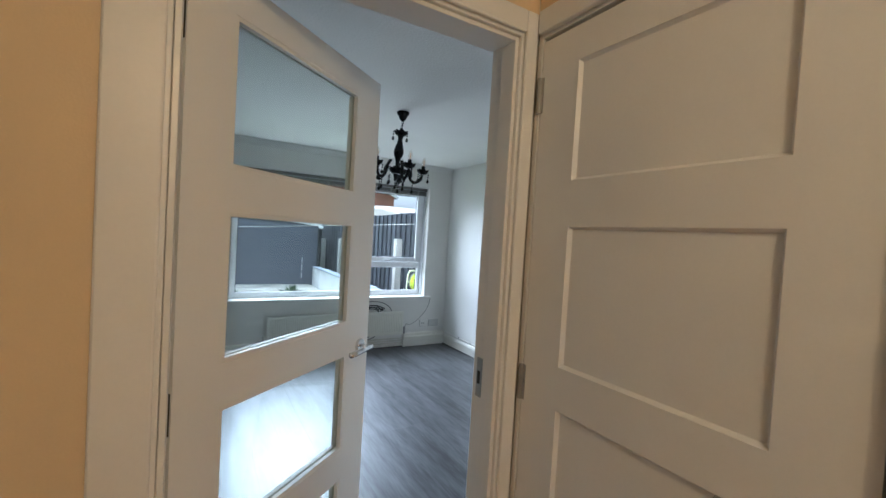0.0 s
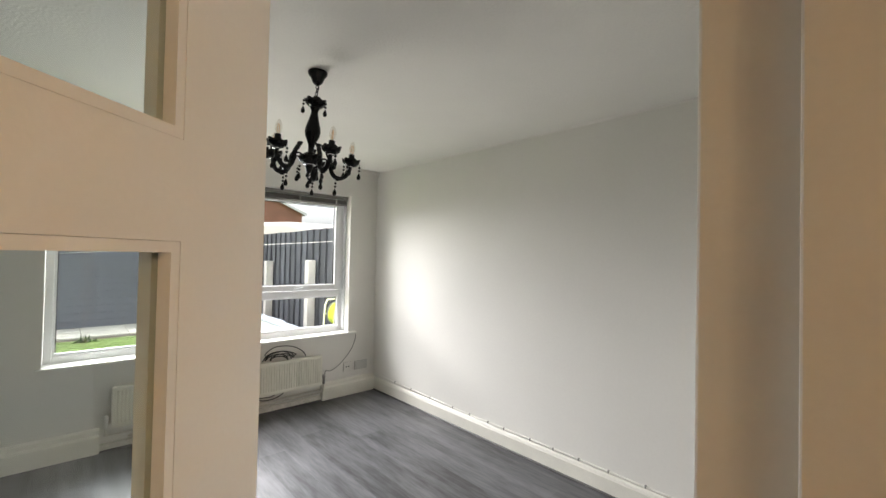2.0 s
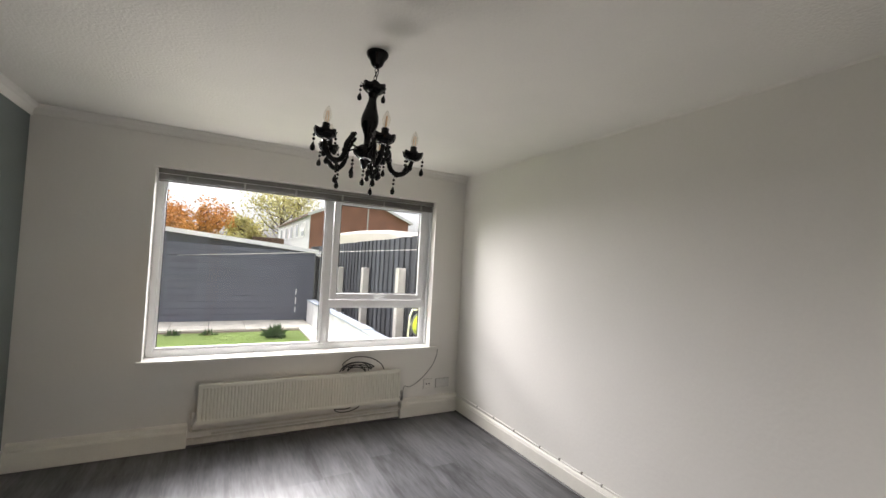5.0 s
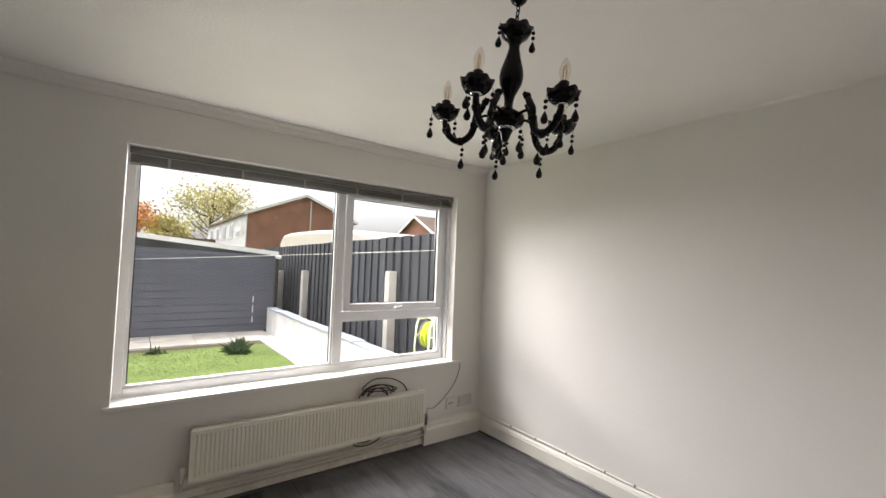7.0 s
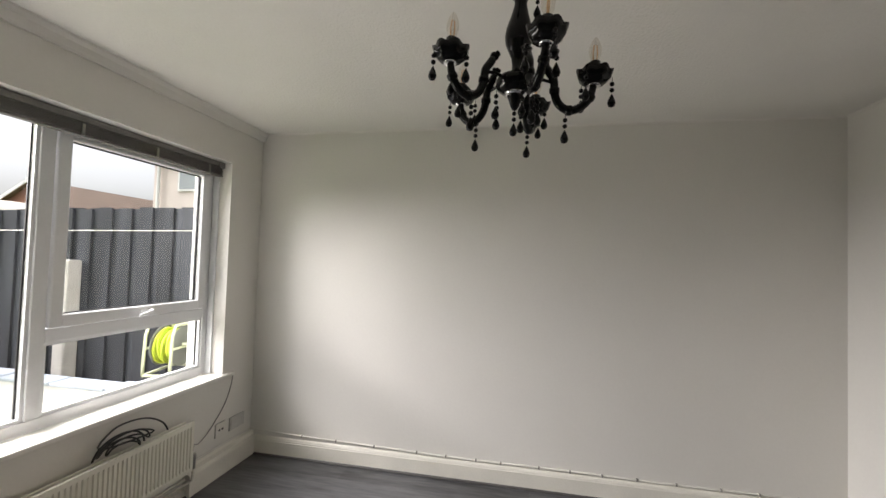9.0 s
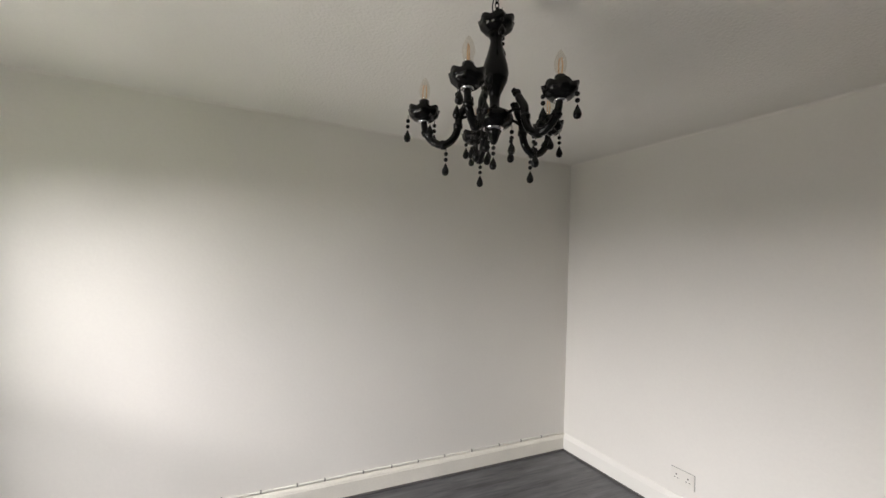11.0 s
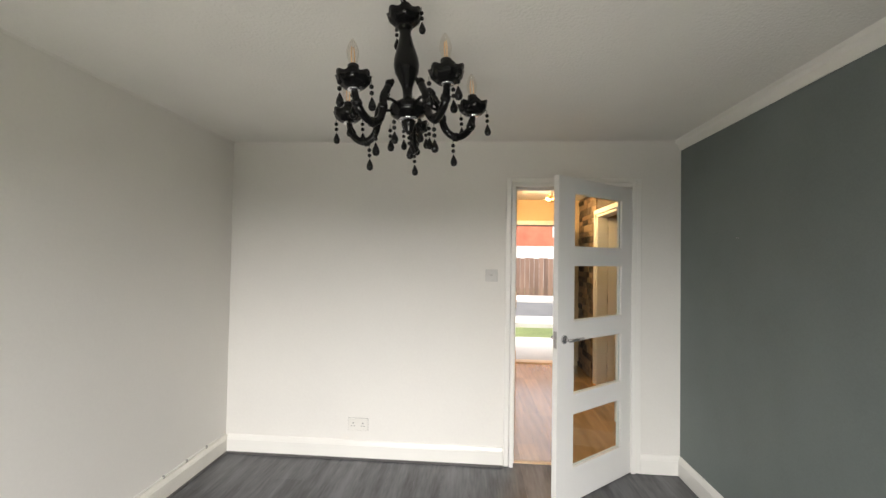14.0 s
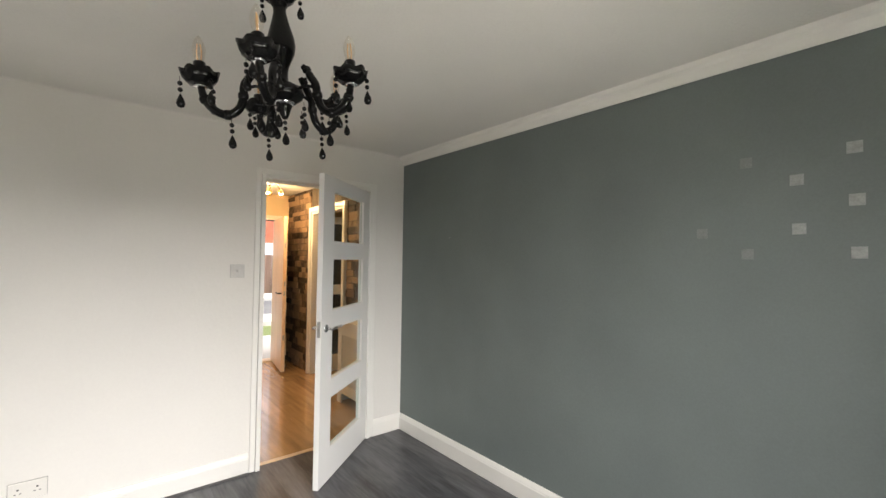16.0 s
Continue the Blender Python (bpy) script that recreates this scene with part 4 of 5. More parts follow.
def panel_door(name, at, label, L):
    """A closed four-panel door; hinge edge at the local origin, leaf along +x, face towards -y."""
    d = empty(name, at, label, "door", kind="structure")
    T, top = 0.036, 1.990
    u0, u1 = 0.132, L - 0.132
    rows = [(0.17, 0.52), (0.62, 0.985), (1.100, 1.470), (1.590, 1.900)]
    bm = bmesh.new()
    box(bm, 0, u0, 0, T, 0.006, top)
    box(bm, u1, L, 0, T, 0.006, top)
    prev = 0.006
    for a, b in rows + [(top, None)]:
        box(bm, u0, u1, 0, T, prev, a)
        prev = b
    part("leaf", bm, M_DOOR, d)
    for a, b in rows:
        g = bmesh.new()
        s = 0.007
        o = [(u0, a), (u1, a), (u1, b), (u0, b)]
        i = [(u0 + s, a + s), (u1 - s, a + s), (u1 - s, b - s), (u0 + s, b - s)]
        vo = [g.verts.new((x, 0.002, z)) for x, z in o]
        vi = [g.verts.new((x, 0.011, z)) for x, z in i]
        for k in range(4):
            g.faces.new((vo[k], vo[(k + 1) % 4], vi[(k + 1) % 4], vi[k]))
        g.faces.new(vi)
        vb = [g.verts.new((x, 0.030, z)) for x, z in o]
        g.faces.new(vb)
        for k in range(4):
            g.faces.new((vo[k], vo[(k + 1) % 4], vb[(k + 1) % 4], vb[k]))
        part("panel", g, M_DOOR, d)
    for z in (0.22, 1.02, 1.84):
        hd = bmesh.new()
        lathe(hd, [(0.007, z - 0.05), (0.007, z + 0.05)], 12, Matrix.Translation((-0.004, -0.004, 0)))
        for k in range(3):
            lathe(hd, [(0.0082, z - 0.044 + 0.033 * k), (0.0082, z - 0.020 + 0.033 * k)], 12, Matrix.Translation((-0.004, -0.004, 0)))
        box(hd, 0.001, 0.010, -0.0015, 0.001, z - 0.05, z + 0.05)
        part("hinge", hd, M_STEEL, d, "steel butt hinge")
    hd = bmesh.new()
    lathe(hd, [(0.026, 0), (0.026, 0.007), (0.012, 0.010)], 20, pose(L - 0.058, 0, 1.0, 90, 0, 0))
    tube(hd, [(L - 0.058, -0.008, 1.0), (L - 0.058, -0.048, 1.0)], 0.009, 10)
    tube(hd, [(L - 0.048, -0.048, 1.0), (L - 0.185, -0.048, 1.0)], 0.010, 12)
    part("handle", hd, M_CHROME, d, "straight chrome lever handle", True)
    return d


panel_door("door_2", (HX1 + 0.004, CY1 - 0.004, 0, 0, 0, -90), "closed white four-panel cupboard door in the hall", CY1 - CY0 - 0.008)

# west wall of the hall, stone clad, with a doorway
KY0, KY1 = -2.08, -1.25
bm = bmesh.new()
box(bm, HX0 - 0.12, HX0 - 0.022, FRONT, KY0 - 0.03, 0, H)
box(bm, HX0 - 0.12, HX0 - 0.022, KY1 + 0.03, HS, 0, H)
box(bm, HX0 - 0.12, HX0 - 0.022, KY0 - 0.03, KY1 + 0.03, 2.03, H)
stone_wall = struct("wall_hall_west", bm, M_MORTAR, "brown stone-clad hall wall with a doorway", "wall")
bm = bmesh.new()
for y0, y1 in ((KY0 - 0.03, KY0), (KY1, KY1 + 0.03)):
    box(bm, HX0 - 0.12, HX0 + 0.004, y0, y1, 0.002, 2.03)
box(bm, HX0 - 0.12, HX0 + 0.004, KY0, KY1, 2.0, 2.03)
for y0, y1 in ((KY0 - 0.085, KY0 - 0.0305), (KY1 + 0.0305, KY1 + 0.085)):
    box(bm, HX0 - 0.021, HX0 + 0.022, y0, y1, 0.002, 2.085)
box(bm, HX0 - 0.021, HX0 + 0.022, KY0 - 0.0305, KY1 + 0.0305, 2.0305, 2.085)
struct("west_doorway_frame", bevelled(bm, 0.003), M_TRIM, "white painted door frame set in stone cladding", "door frame")
# opaque dark panes: the unlit room behind them is put into their colour
glazed_door("door_3", (HX0 - 0.125, KY0 + 0.006, 0, 0, 0, 172), "white glazed door standing open into a side room", M_DARKGLASS)
# side room beyond that doorway
bm = bmesh.new()
box(bm, -3.1, -3.0, FRONT, HS, 0, H)
box(bm, -3.0, HX0 - 0.121, HS, HS + 0.1, 0, H)
struct("wall_side_room", bm, M_HALL, "warm cream painted side room wall", "wall")
# front wall and open front door
FX0, FX1, FH = 0.10, 0.825, 1.965
bm = bmesh.new()
box(bm, -3.1, FX0 - 0.05, FRONT - 0.2, FRONT, 0, H)
box(bm, FX1 + 0.05, 3.465, FRONT - 0.2, FRONT, 0, H)
box(bm, FX0 - 0.05, FX1 + 0.05, FRONT - 0.2, FRONT, FH + 0.05, H)
struct("wall_front", bm, M_HALL, "warm cream painted front wall", "wall")
bm = bmesh.new()
frame_boards(bm, FX0, FX1, FRONT - 0.13, FRONT - 0.05, FH, 0.049)
struct("front_door_frame", bevelled(bm, 0.003), M_BLKMAT, "dark front door frame", "door frame")
bm = bmesh.new()
frame_boards(bm, FX0 - 0.01, FX1 + 0.01, FRONT - 0.045, FRONT + 0.018, FH + 0.01, 0.06)
struct("front_door_architrave", bevelled(bm, 0.003), M_TRIM, "white architrave round the front door", "architrave")
struct("front_threshold", bbox(FX0 + 0.001, FX1 - 0.001, FRONT - 0.18, FRONT - 0.01, -0.02, 0.016, 0.004), M_PINE, "pale worn front door threshold", "threshold")
fd = empty("front_door", (FX0 + 0.035, FRONT - 0.03, 0, 0, 0, 82), "open front door with a pine-coloured edge", "door", kind="structure")
part("leaf", bbox(0, 0.76, 0, 0.044, 0.03, FH, 0.003), M_PINE, fd)
part("inner_face", bbox(0.012, 0.748, 0.0445, 0.050, 0.045, FH - 0.015, 0.002), M_BLIND, fd, "grey inner face")
g = bmesh.new()
for z in (0.45, 1.0, 1.12, 1.6):
    box(g, 0.7602, 0.7625, 0.012, 0.032, z - 0.03, z + 0.03)
part("lock_plate", g, M_STEEL, fd, "steel multipoint lock plates")
g = bmesh.new()
tube(g, [(0.71, -0.002, 1.0), (0.71, -0.045, 1.0), (0.60, -0.05, 1.0)], 0.009, 8)
part("handle", g, M_BLKMAT, fd, "dark lever handle")

# stairs rising beside the front wall
stairs = empty("staircase", (1.05, -1.74, 0), "cream painted staircase with turned newel and handrail", "staircase", kind="structure")
for i in range(10):
    x = 1.16 + 0.215 * i
    inside(stairs, part("step", bbox(x, min(x + 0.24, 3.25), -2.90, -1.765, 0.002 + (0.19 * i if i else 0), 0.19 * (i + 1) - 0.002, 0.006), M_OAK, stairs))
bm = bmesh.new()
v = [(1.10, 0.06), (1.10, 0.26), (3.2, 2.16), (3.2, 1.9), (1.32, 0.002), (1.13, 0.002)]
f0 = [bm.verts.new((x, -1.760, z)) for x, z in v]
f1 = [bm.verts.new((x, -1.725, z)) for x, z in v]
bm.faces.new(f0)
bm.faces.new(list(reversed(f1)))
for k in range(len(v)):
    bm.faces.new((f0[k], f0[(k + 1) % 6], f1[(k + 1) % 6], f1[k]))
inside(stairs, part("string", bm, M_TRIM, stairs, "white stair string"))
bm = bmesh.new()
box(bm, 1.33, 3.25, -1.755, -1.735, 0.002, 0.12)
spv = [(1.34, 0.004), (3.2, 0.004), (3.2, 1.89)]
f0 = [bm.verts.new((x, -1.752, z)) for x, z in spv]
f1 = [bm.verts.new((x, -1.732, z)) for x, z in spv]
bm.faces.new(f0)
bm.faces.new(list(reversed(f1)))
for k in range(3):
    bm.faces.new((f0[k], f0[(k + 1) % 3], f1[(k + 1) % 3], f1[k]))
inside(stairs, part("spandrel", bm, M_HALL, stairs))
bm = bmesh.new()
NX, NY = 0.985, -1.755
box(bm, NX - 0.045, NX + 0.045, NY - 0.045, NY + 0.045, 0.002, 0.46)
box(bm, NX - 0.045, NX + 0.045, NY - 0.045, NY + 0.045, 0.93, 1.12)
bevelled(bm, 0.006)
lathe(bm, [(0.044, 0.462), (0.030, 0.475), (0.040, 0.49), (0.042, 0.51), (0.030, 0.53), (0.036, 0.55), (0.040, 0.60), (0.034, 0.72), (0.026, 0.86), (0.034, 0.875), (0.026, 0.895), (0.040, 0.928)], 20, Matrix.Translation((NX, NY, 0)))
lathe(bm, [(0.036, 1.121), (0.026, 1.132), (0.040, 1.150), (0.046, 1.175), (0.040, 1.200), (0.020, 1.214)], 20, Matrix.Translation((NX, NY, 0)))
inside(stairs, part("newel_post", bm, M_PINE, stairs, "turned pine newel post with a ball cap"))
bm = bmesh.new()
tube(bm, [(NX + 0.03, NY, 1.02), (3.2, NY, 1.02 + (3.2 - NX - 0.03) * 0.884)], 0.030, 10)
inside(stairs, part("handrail", bm, M_PINE, stairs, "pine handrail", True))
for i in range(9):
    x = 1.17 + 0.11 * i
    bm = bmesh.new()
    box(bm, x - 0.016, x + 0.016, NY - 0.016, NY + 0.016, 0.30 + (x - 1.10) * 0.884, 1.00 + (x - NX) * 0.884)
    inside(stairs, part("baluster", bm, M_PINE, stairs))
bm = bmesh.new()
tube(bm, [(0.98, FRONT + 0.06, 0.90), (3.1, FRONT + 0.06, 0.90 + 2.12 * 0.884)], 0.022, 10)
wr = thing("wall_handrail", bm, M_PINE, "wooden handrail fixed along the stair wall", "handrail", smooth=True)
for x in (1.10, 1.9, 2.7):
    bm = bmesh.new()
    z = 0.90 + (x - 0.98) * 0.884
    tube(bm, [(x, FRONT + 0.001, z - 0.05), (x, FRONT + 0.05, z - 0.045), (x, FRONT + 0.06, z - 0.015)], 0.006, 8)
    part("rail_bracket", bm, M_BRASS, wr, "brass rail bracket")

# cabinet over the hall radiator
cb = empty("radiator_cover", (HX0 + 0.08, -0.78, 0), "white painted radiator cover standing against the hall wall", "radiator cover")
cy0, cy1, cx0, cx1 = -0.98, -0.45, HX0 + 0.004, HX0 + 0.155


def cp(name, bm, m, label=""):
    return inside(cb, part(name, bm, m, cb, label))


cp("top", bbox(cx0, cx1 + 0.02, cy0 - 0.02, cy1 + 0.02, 0.80, 0.822, 0.004), M_TRIM)
bm = bmesh.new()
box(bm, cx1 - 0.018, cx1, cy0, cy0 + 0.08, 0.0, 0.799)
box(bm, cx1 - 0.018, cx1, cy1 - 0.08, cy1, 0.0, 0.799)
box(bm, cx1 - 0.018, cx1, cy0 + 0.08, cy1 - 0.08, 0.68, 0.799)
box(bm, cx1 - 0.018, cx1, cy0 + 0.08, cy1 - 0.08, 0.10, 0.19)
cp("front_frame", bm, M_TRIM)
cp("grille", bbox(cx1 - 0.014, cx1 - 0.008, cy0 + 0.081, cy1 - 0.081, 0.191, 0.679, 0), M_GREYPLAS, "pale perforated grille")
for y0, y1 in ((cy0, cy0 + 0.016), (cy1 - 0.016, cy1)):
    cp("side_panel", bbox(cx0, cx1 - 0.0185, y0, y1, 0.0, 0.799, 0.001), M_TRIM)
# dark back sheet stands in for the shade inside the cover
cp("dark_interior", bbox(cx0, cx0 + 0.01, cy0 + 0.02, cy1 - 0.02, 0.01, 0.75, 0), M_DARKHOLE)

# ceiling spot cluster in the hall
sl = empty("ceiling_spotlight", (0.49, -1.95, H), "brass three-spot ceiling light, lit warm", "ceiling light")
bm = bmesh.new()
lathe(bm, [(0.055, -0.0005), (0.055, -0.014), (0.045, -0.022), (0.010, -0.024)], 24)
part("ceiling_plate", bm, M_BRASS, sl, smooth=True)
for i in range(3):
    a = math.radians(35 + 120 * i)
    d = Vector((math.cos(a), math.sin(a), 0))
    k = d * 0.085
    bm = bmesh.new()
    tube(bm, [d * 0.03 + Vector((0, 0, -0.02)), d * 0.06 + Vector((0, 0, -0.07)), k + Vector((0, 0, -0.095))], 0.005, 8)
    lathe(bm, [(0.016, 0.032), (0.022, 0.026), (0.034, -0.030), (0.032, -0.030), (0.020, 0.018)], 18, Matrix.Translation(k + Vector((0, 0, -0.125))) @ Matrix.Rotation(a, 4, "Z") @ Matrix.Rotation(radians(-25), 4, "Y"))
    hd = part("spot_head", bm, M_BRASS, sl, "conical spot head", True)
    bm = bmesh.new()
    lathe(bm, [(0.001, 0.0), (0.020, -0.004), (0.026, -0.018), (0.020, -0.026), (0.002, -0.028)], 16, Matrix.Translation(k + Vector((0, 0, -0.130))) @ Matrix.Rotation(a, 4, "Z") @ Matrix.Rotation(radians(-25), 4, "Y"))
    part("bulb", bm, M_SPOT, hd, "glowing warm bulb", True)
    lt = bpy.data.lights.new("spot_lamp", "POINT")
    lt.energy, lt.color, lt.shadow_soft_size = HALL_WATTS, (1.0, 0.67, 0.33), 0.04
    lo = new("spot_lamp", lt)
    lo.location = Vector((0.49, -1.95, H)) + k * 1.3 + Vector((0, 0, -0.185))

# ---------------------------------------------------------------- back garden
G = 0.06   # garden level
bm = bmesh.new()
box(bm, -600, 600, YN + 0.281, 600, -0.6, 0.0)
struct("ground", bm, M_EARTH, "rough ground behind the house", "ground")
bm = bmesh.new()
box(bm, -2.6, 2.46, 4.9, 7.95, 0.001, G + 0.03)
lawn = struct("lawn", bm, M_LAWN, "small mown green lawn", "lawn")
rng = random.Random(5)
verts, faces = [], []
for i in range(42000):
    x, y = rng.uniform(-1.4, 2.455), rng.uniform(5.3, 7.945)
    a, h, w = rng.uniform(0, 6.28), rng.uniform(0.004, 0.013), rng.uniform(0.003, 0.006)
    dx, dy = math.cos(a) * w, math.sin(a) * w
    lx, ly = rng.uniform(-0.02, 0.02), rng.uniform(-0.02, 0.02)
    n = len(verts)
    verts += [(x - dx, y - dy, G + 0.028), (x + dx, y + dy, G + 0.028), (x + lx, y + ly, G + 0.03 + h)]
    faces.append((n, n + 1, n + 2))
me = bpy.data.meshes.new("grass")
me.from_pydata(verts, [], faces)
me.materials.append(M_BLADE)
tagged(new("grass", me), "short green grass blades on the lawn", "grass", kind="stuff")


def shrub(name, cx, cy, z, r, n, m, label, seed):
    e = empty(name, (cx, cy, z), label, "plant")
    rg = random.Random(seed)
    bm = bmesh.new()
    for i in range(n):
        a, el = rg.uniform(0, 6.283), rg.uniform(0.25, 1.45)
        L = r * rg.uniform(0.6, 1.15)
        d = Vector((math.cos(a) * math.cos(el), math.sin(a) * math.cos(el), math.sin(el)))
        sd = d.cross(Vector((0, 0, 1))).normalized() * rg.uniform(0.008, 0.016)
        b0 = Vector((rg.uniform(-.06, .06), rg.uniform(-.06, .06), 0))
        mid = b0 + d * L * 0.6
        tip = b0 + d * L - Vector((0, 0, L * 0.25 * math.cos(el)))
        v = [bm.verts.new(q) for q in (b0 - sd * 0.5, b0 + sd * 0.5, mid + sd, tip, mid - sd)]
        bm.faces.new(v)
    part("leaves", bm, m, e)
    bm = bmesh.new()
    lathe(bm, [(0.05, 0), (0.03, 0.06)], 8)
    part("crown_base", bm, M_BARK, e)
    return e


shrub("garden_shrub", 1.98, 7.45, G + 0.02, 0.25, 170, M_LEAF_G, "dark green strappy shrub on the lawn", 3)
shrub("weed_clump", 0.52, 7.85, G + 0.02, 0.13, 50, M_LEAF_G, "small green weed clump at the lawn edge", 4)
shrub("weed_clump", 1.02, 7.80, G + 0.02, 0.12, 40, M_LEAF_G, "small green weed clump at the lawn edge", 6)

# raised white retaining wall with coping, and soil behind it
RX = 2.80
bm = bmesh.new()
box(bm, RX, RX + 0.14, 4.0, 9.22, 0.0, 0.50)
box(bm, RX + 0.14, 3.40, 9.10, 9.22, 0.0, 0.14)
rw = struct("retaining_wall", bm, M_RENDER, "white painted block retaining wall", "garden wall")
bm = bmesh.new()
box(bm, RX + 0.14, 3.44, 4.0, 9.10, 0.0, 0.14)
struct("raised_bed", bm, M_SOIL, "soil bed behind the retaining wall", "soil")
y = 4.02
while y < 9.1:
    L = 0.44
    part("coping_slab", bbox(RX - 0.016 + 0.012 * math.sin(y * 7), RX + 0.150 + 0.012 * math.sin(y * 5), y, min(y + L, 9.22), 0.501, 0.530 + 0.006 * math.sin(y * 11), 0.006), M_COPING, rw, "")
    y += L + 0.012

# fence: concrete posts and vertical boards
FXP = 3.46
fence = empty("garden_fence", (FXP, 7.8, 0), "dark grey vertical board garden fence", "fence", kind="structure")
rg = random.Random(11)
y = 3.95
i = 0
while y < 12.6:
    w = 0.112
    x = FXP + (0.0 if i % 2 else 0.024)
    top = 1.815 - (y - 4) * 0.012 + rg.uniform(-0.008, 0.008)
    inside(fence, part("board", bbox(x, x + 0.020, y - (0.02 if i % 2 else 0.0), y + w + (0.0 if i % 2 else 0.02), 0.12, top, 0), M_FENCE, fence))
    y += w - (0.008)
    i += 1
for z in (0.55, 1.15, 1.68):
    inside(fence, part("rail", bbox(FXP + 0.046, FXP + 0.09, 3.95, 12.6, z - 0.03, z + 0.03, 0), M_FENCE, fence))
for k, (y, z) in enumerate(((5.60, 1.345), (7.24, 1.295), (8.95, 1.245), (10.6, 1.19))):
    bm = bmesh.new()
    box(bm, 3.33, 3.45, y - 0.06, y + 0.06, 0.141 if y < 9 else 0.0, z)
    bevelled(bm, 0.014, 2)
    thing("concrete_post", bm, M_POST, "pale concrete post with a rounded top in front of the fence", "post", "concrete posts along the fence")
bm = bmesh.new()
tube(bm, [(0.40, 9.47, 1.33), (1.40, 7.68, 1.42), (2.40, 5.90, 1.515), (3.43, 4.06, 1.62)], 0.0035, 6)
thing("clothes_line", bm, M_PLASTIC, "thin white clothes line strung along the garden", "clothes line", smooth=True)

# shed
shed = empty("garden_shed", (0.5, 9.6, 0), "slate grey painted shed with a white roof edge", "shed")
SY = 9.5
nb = 13
for k in range(nb):
    z0 = G + k * 0.128
    z1 = z0 + 0.121
    bm = bmesh.new()
    tl, tr = 1.70 + 0.098 * (0.72 + 2.6), 1.70 - 0.098 * (2.95 - 0.72)
    for xa, xb in ((-2.6, 0.2), (0.203, 2.95)):
        ta, tb = 1.735 - 0.098 * (xa - 0.72), 1.735 - 0.098 * (xb - 0.72)
        qa, qb = min(z1, ta), min(z1, tb)
        if qa - z0 < 0.01 or qb - z0 < 0.01:
            continue
        v = [(xa, SY, z0), (xb, SY, z0), (xb, SY + 0.012, qb), (xa, SY + 0.012, qa), (xa, SY + 0.03, z0), (xb, SY + 0.03, z0), (xb, SY + 0.03, qb), (xa, SY + 0.03, qa)]
        q = [bm.verts.new(c) for c in v]
        for f in ((0, 1, 2, 3), (5, 4, 7, 6), (4, 0, 3, 7), (1, 5, 6, 2), (3, 2, 6, 7), (4, 5, 1, 0)):
            bm.faces.new([q[t] for t in f])
    if bm.verts:
        inside(shed, part("cladding_board", bm, M_SHED, shed))
    else:
        bm.free()
# body coloured dark so the gaps between boards read as shadow lines
bm = bmesh.new()
v = [(-2.6, 2.05), (2.95, 1.515), (2.95, 0.0), (-2.6, 0.0)]
f0 = [bm.verts.new((x, SY + 0.031, z)) for x, z in v]
f1 = [bm.verts.new((x, SY + 2.0, z)) for x, z in v]
bm.faces.new(f0)
bm.faces.new(f1)
for k in range(4):
    bm.faces.new((f0[k], f0[(k + 1) % 4], f1[(k + 1) % 4], f1[k]))
inside(shed, part("body", bm, M_FENCE, shed))
bm = bmesh.new()
v = [(-2.7, 2.14), (3.02, 1.588), (3.02, 1.505), (-2.7, 2.052)]
f0 = [bm.verts.new((x, SY - 0.05, z)) for x, z in v]
f1 = [bm.verts.new((x, SY + 2.1, z + 0.01)) for x, z in v]
bm.faces.new(f0)
bm.faces.new(f1)
for k in range(4):
    bm.faces.new((f0[k], f0[(k + 1) % 4], f1[(k + 1) % 4], f1[k]))
inside(shed, part("roof", bm, M_FASCIA, shed, "white roof edge"))
bm = bmesh.new()
tube(bm, [(2.96, SY - 0.06, 1.49), (3.06, SY - 0.06, 1.475)], 0.035, 10)
inside(shed, part("gutter_end", bm, M_FASCIA, shed, "white gutter end"))
bm = bmesh.new()
tube(bm, [(3.02, SY + 0.03, 1.45), (3.02, SY + 0.03, 0.5)], 0.035, 10)
inside(shed, part("downpipe", bm, M_BLKMAT, shed, "black downpipe"))
for z0, z1 in ((0.60, 0.72), (0.40, 0.54), (0.22, 0.33)):
    bm = bmesh.new()
    box(bm, 2.59, 2.608, SY - 0.012, SY - 0.002, z0, z1)
    inside(shed, part("pale_bar", bm, M_FASCIA, shed, "pale vertical bar on the cladding"))

# hose reel standing on the end of the raised bed
hr = empty("hose_reel", (3.21, 4.36, 0.545), "pale plastic hose reel wound with lime yellow hose", "hose reel")
HC = Vector((3.21, 4.36, 0.735))
rot = Matrix.Translation(HC) @ Matrix.Rotation(radians(10), 4, "Z") @ Matrix.Rotation(radians(90), 4, "X")
for s in (-0.075, 0.075):
    bm = bmesh.new()
    lathe(bm, [(0.045, s - 0.003), (0.140, s - 0.004), (0.146, s), (0.140, s + 0.004), (0.045, s + 0.003)], 28, rot)
    inside(hr, part("reel_flange", bm, M_REEL, hr, "grey round flange", True))
bm = bmesh.new()
pts = []
for k in range(300):
    a = k * 0.30
    pts.append(rot @ Vector(((0.085 + 0.00015 * k + 0.004 * math.sin(k)) * math.cos(a), (0.085 + 0.00015 * k) * math.sin(a), 0.060 * math.sin(k * 0.06))))
tube(bm, pts, 0.0085, 6)
inside(hr, part("hose", bm, M_HOSE, hr, "lime yellow hose", True))
bm = bmesh.new()
lathe(bm, [(0.075, -0.070), (0.075, 0.070)], 20, rot)
inside(hr, part("drum", bm, M_HOSE, hr))
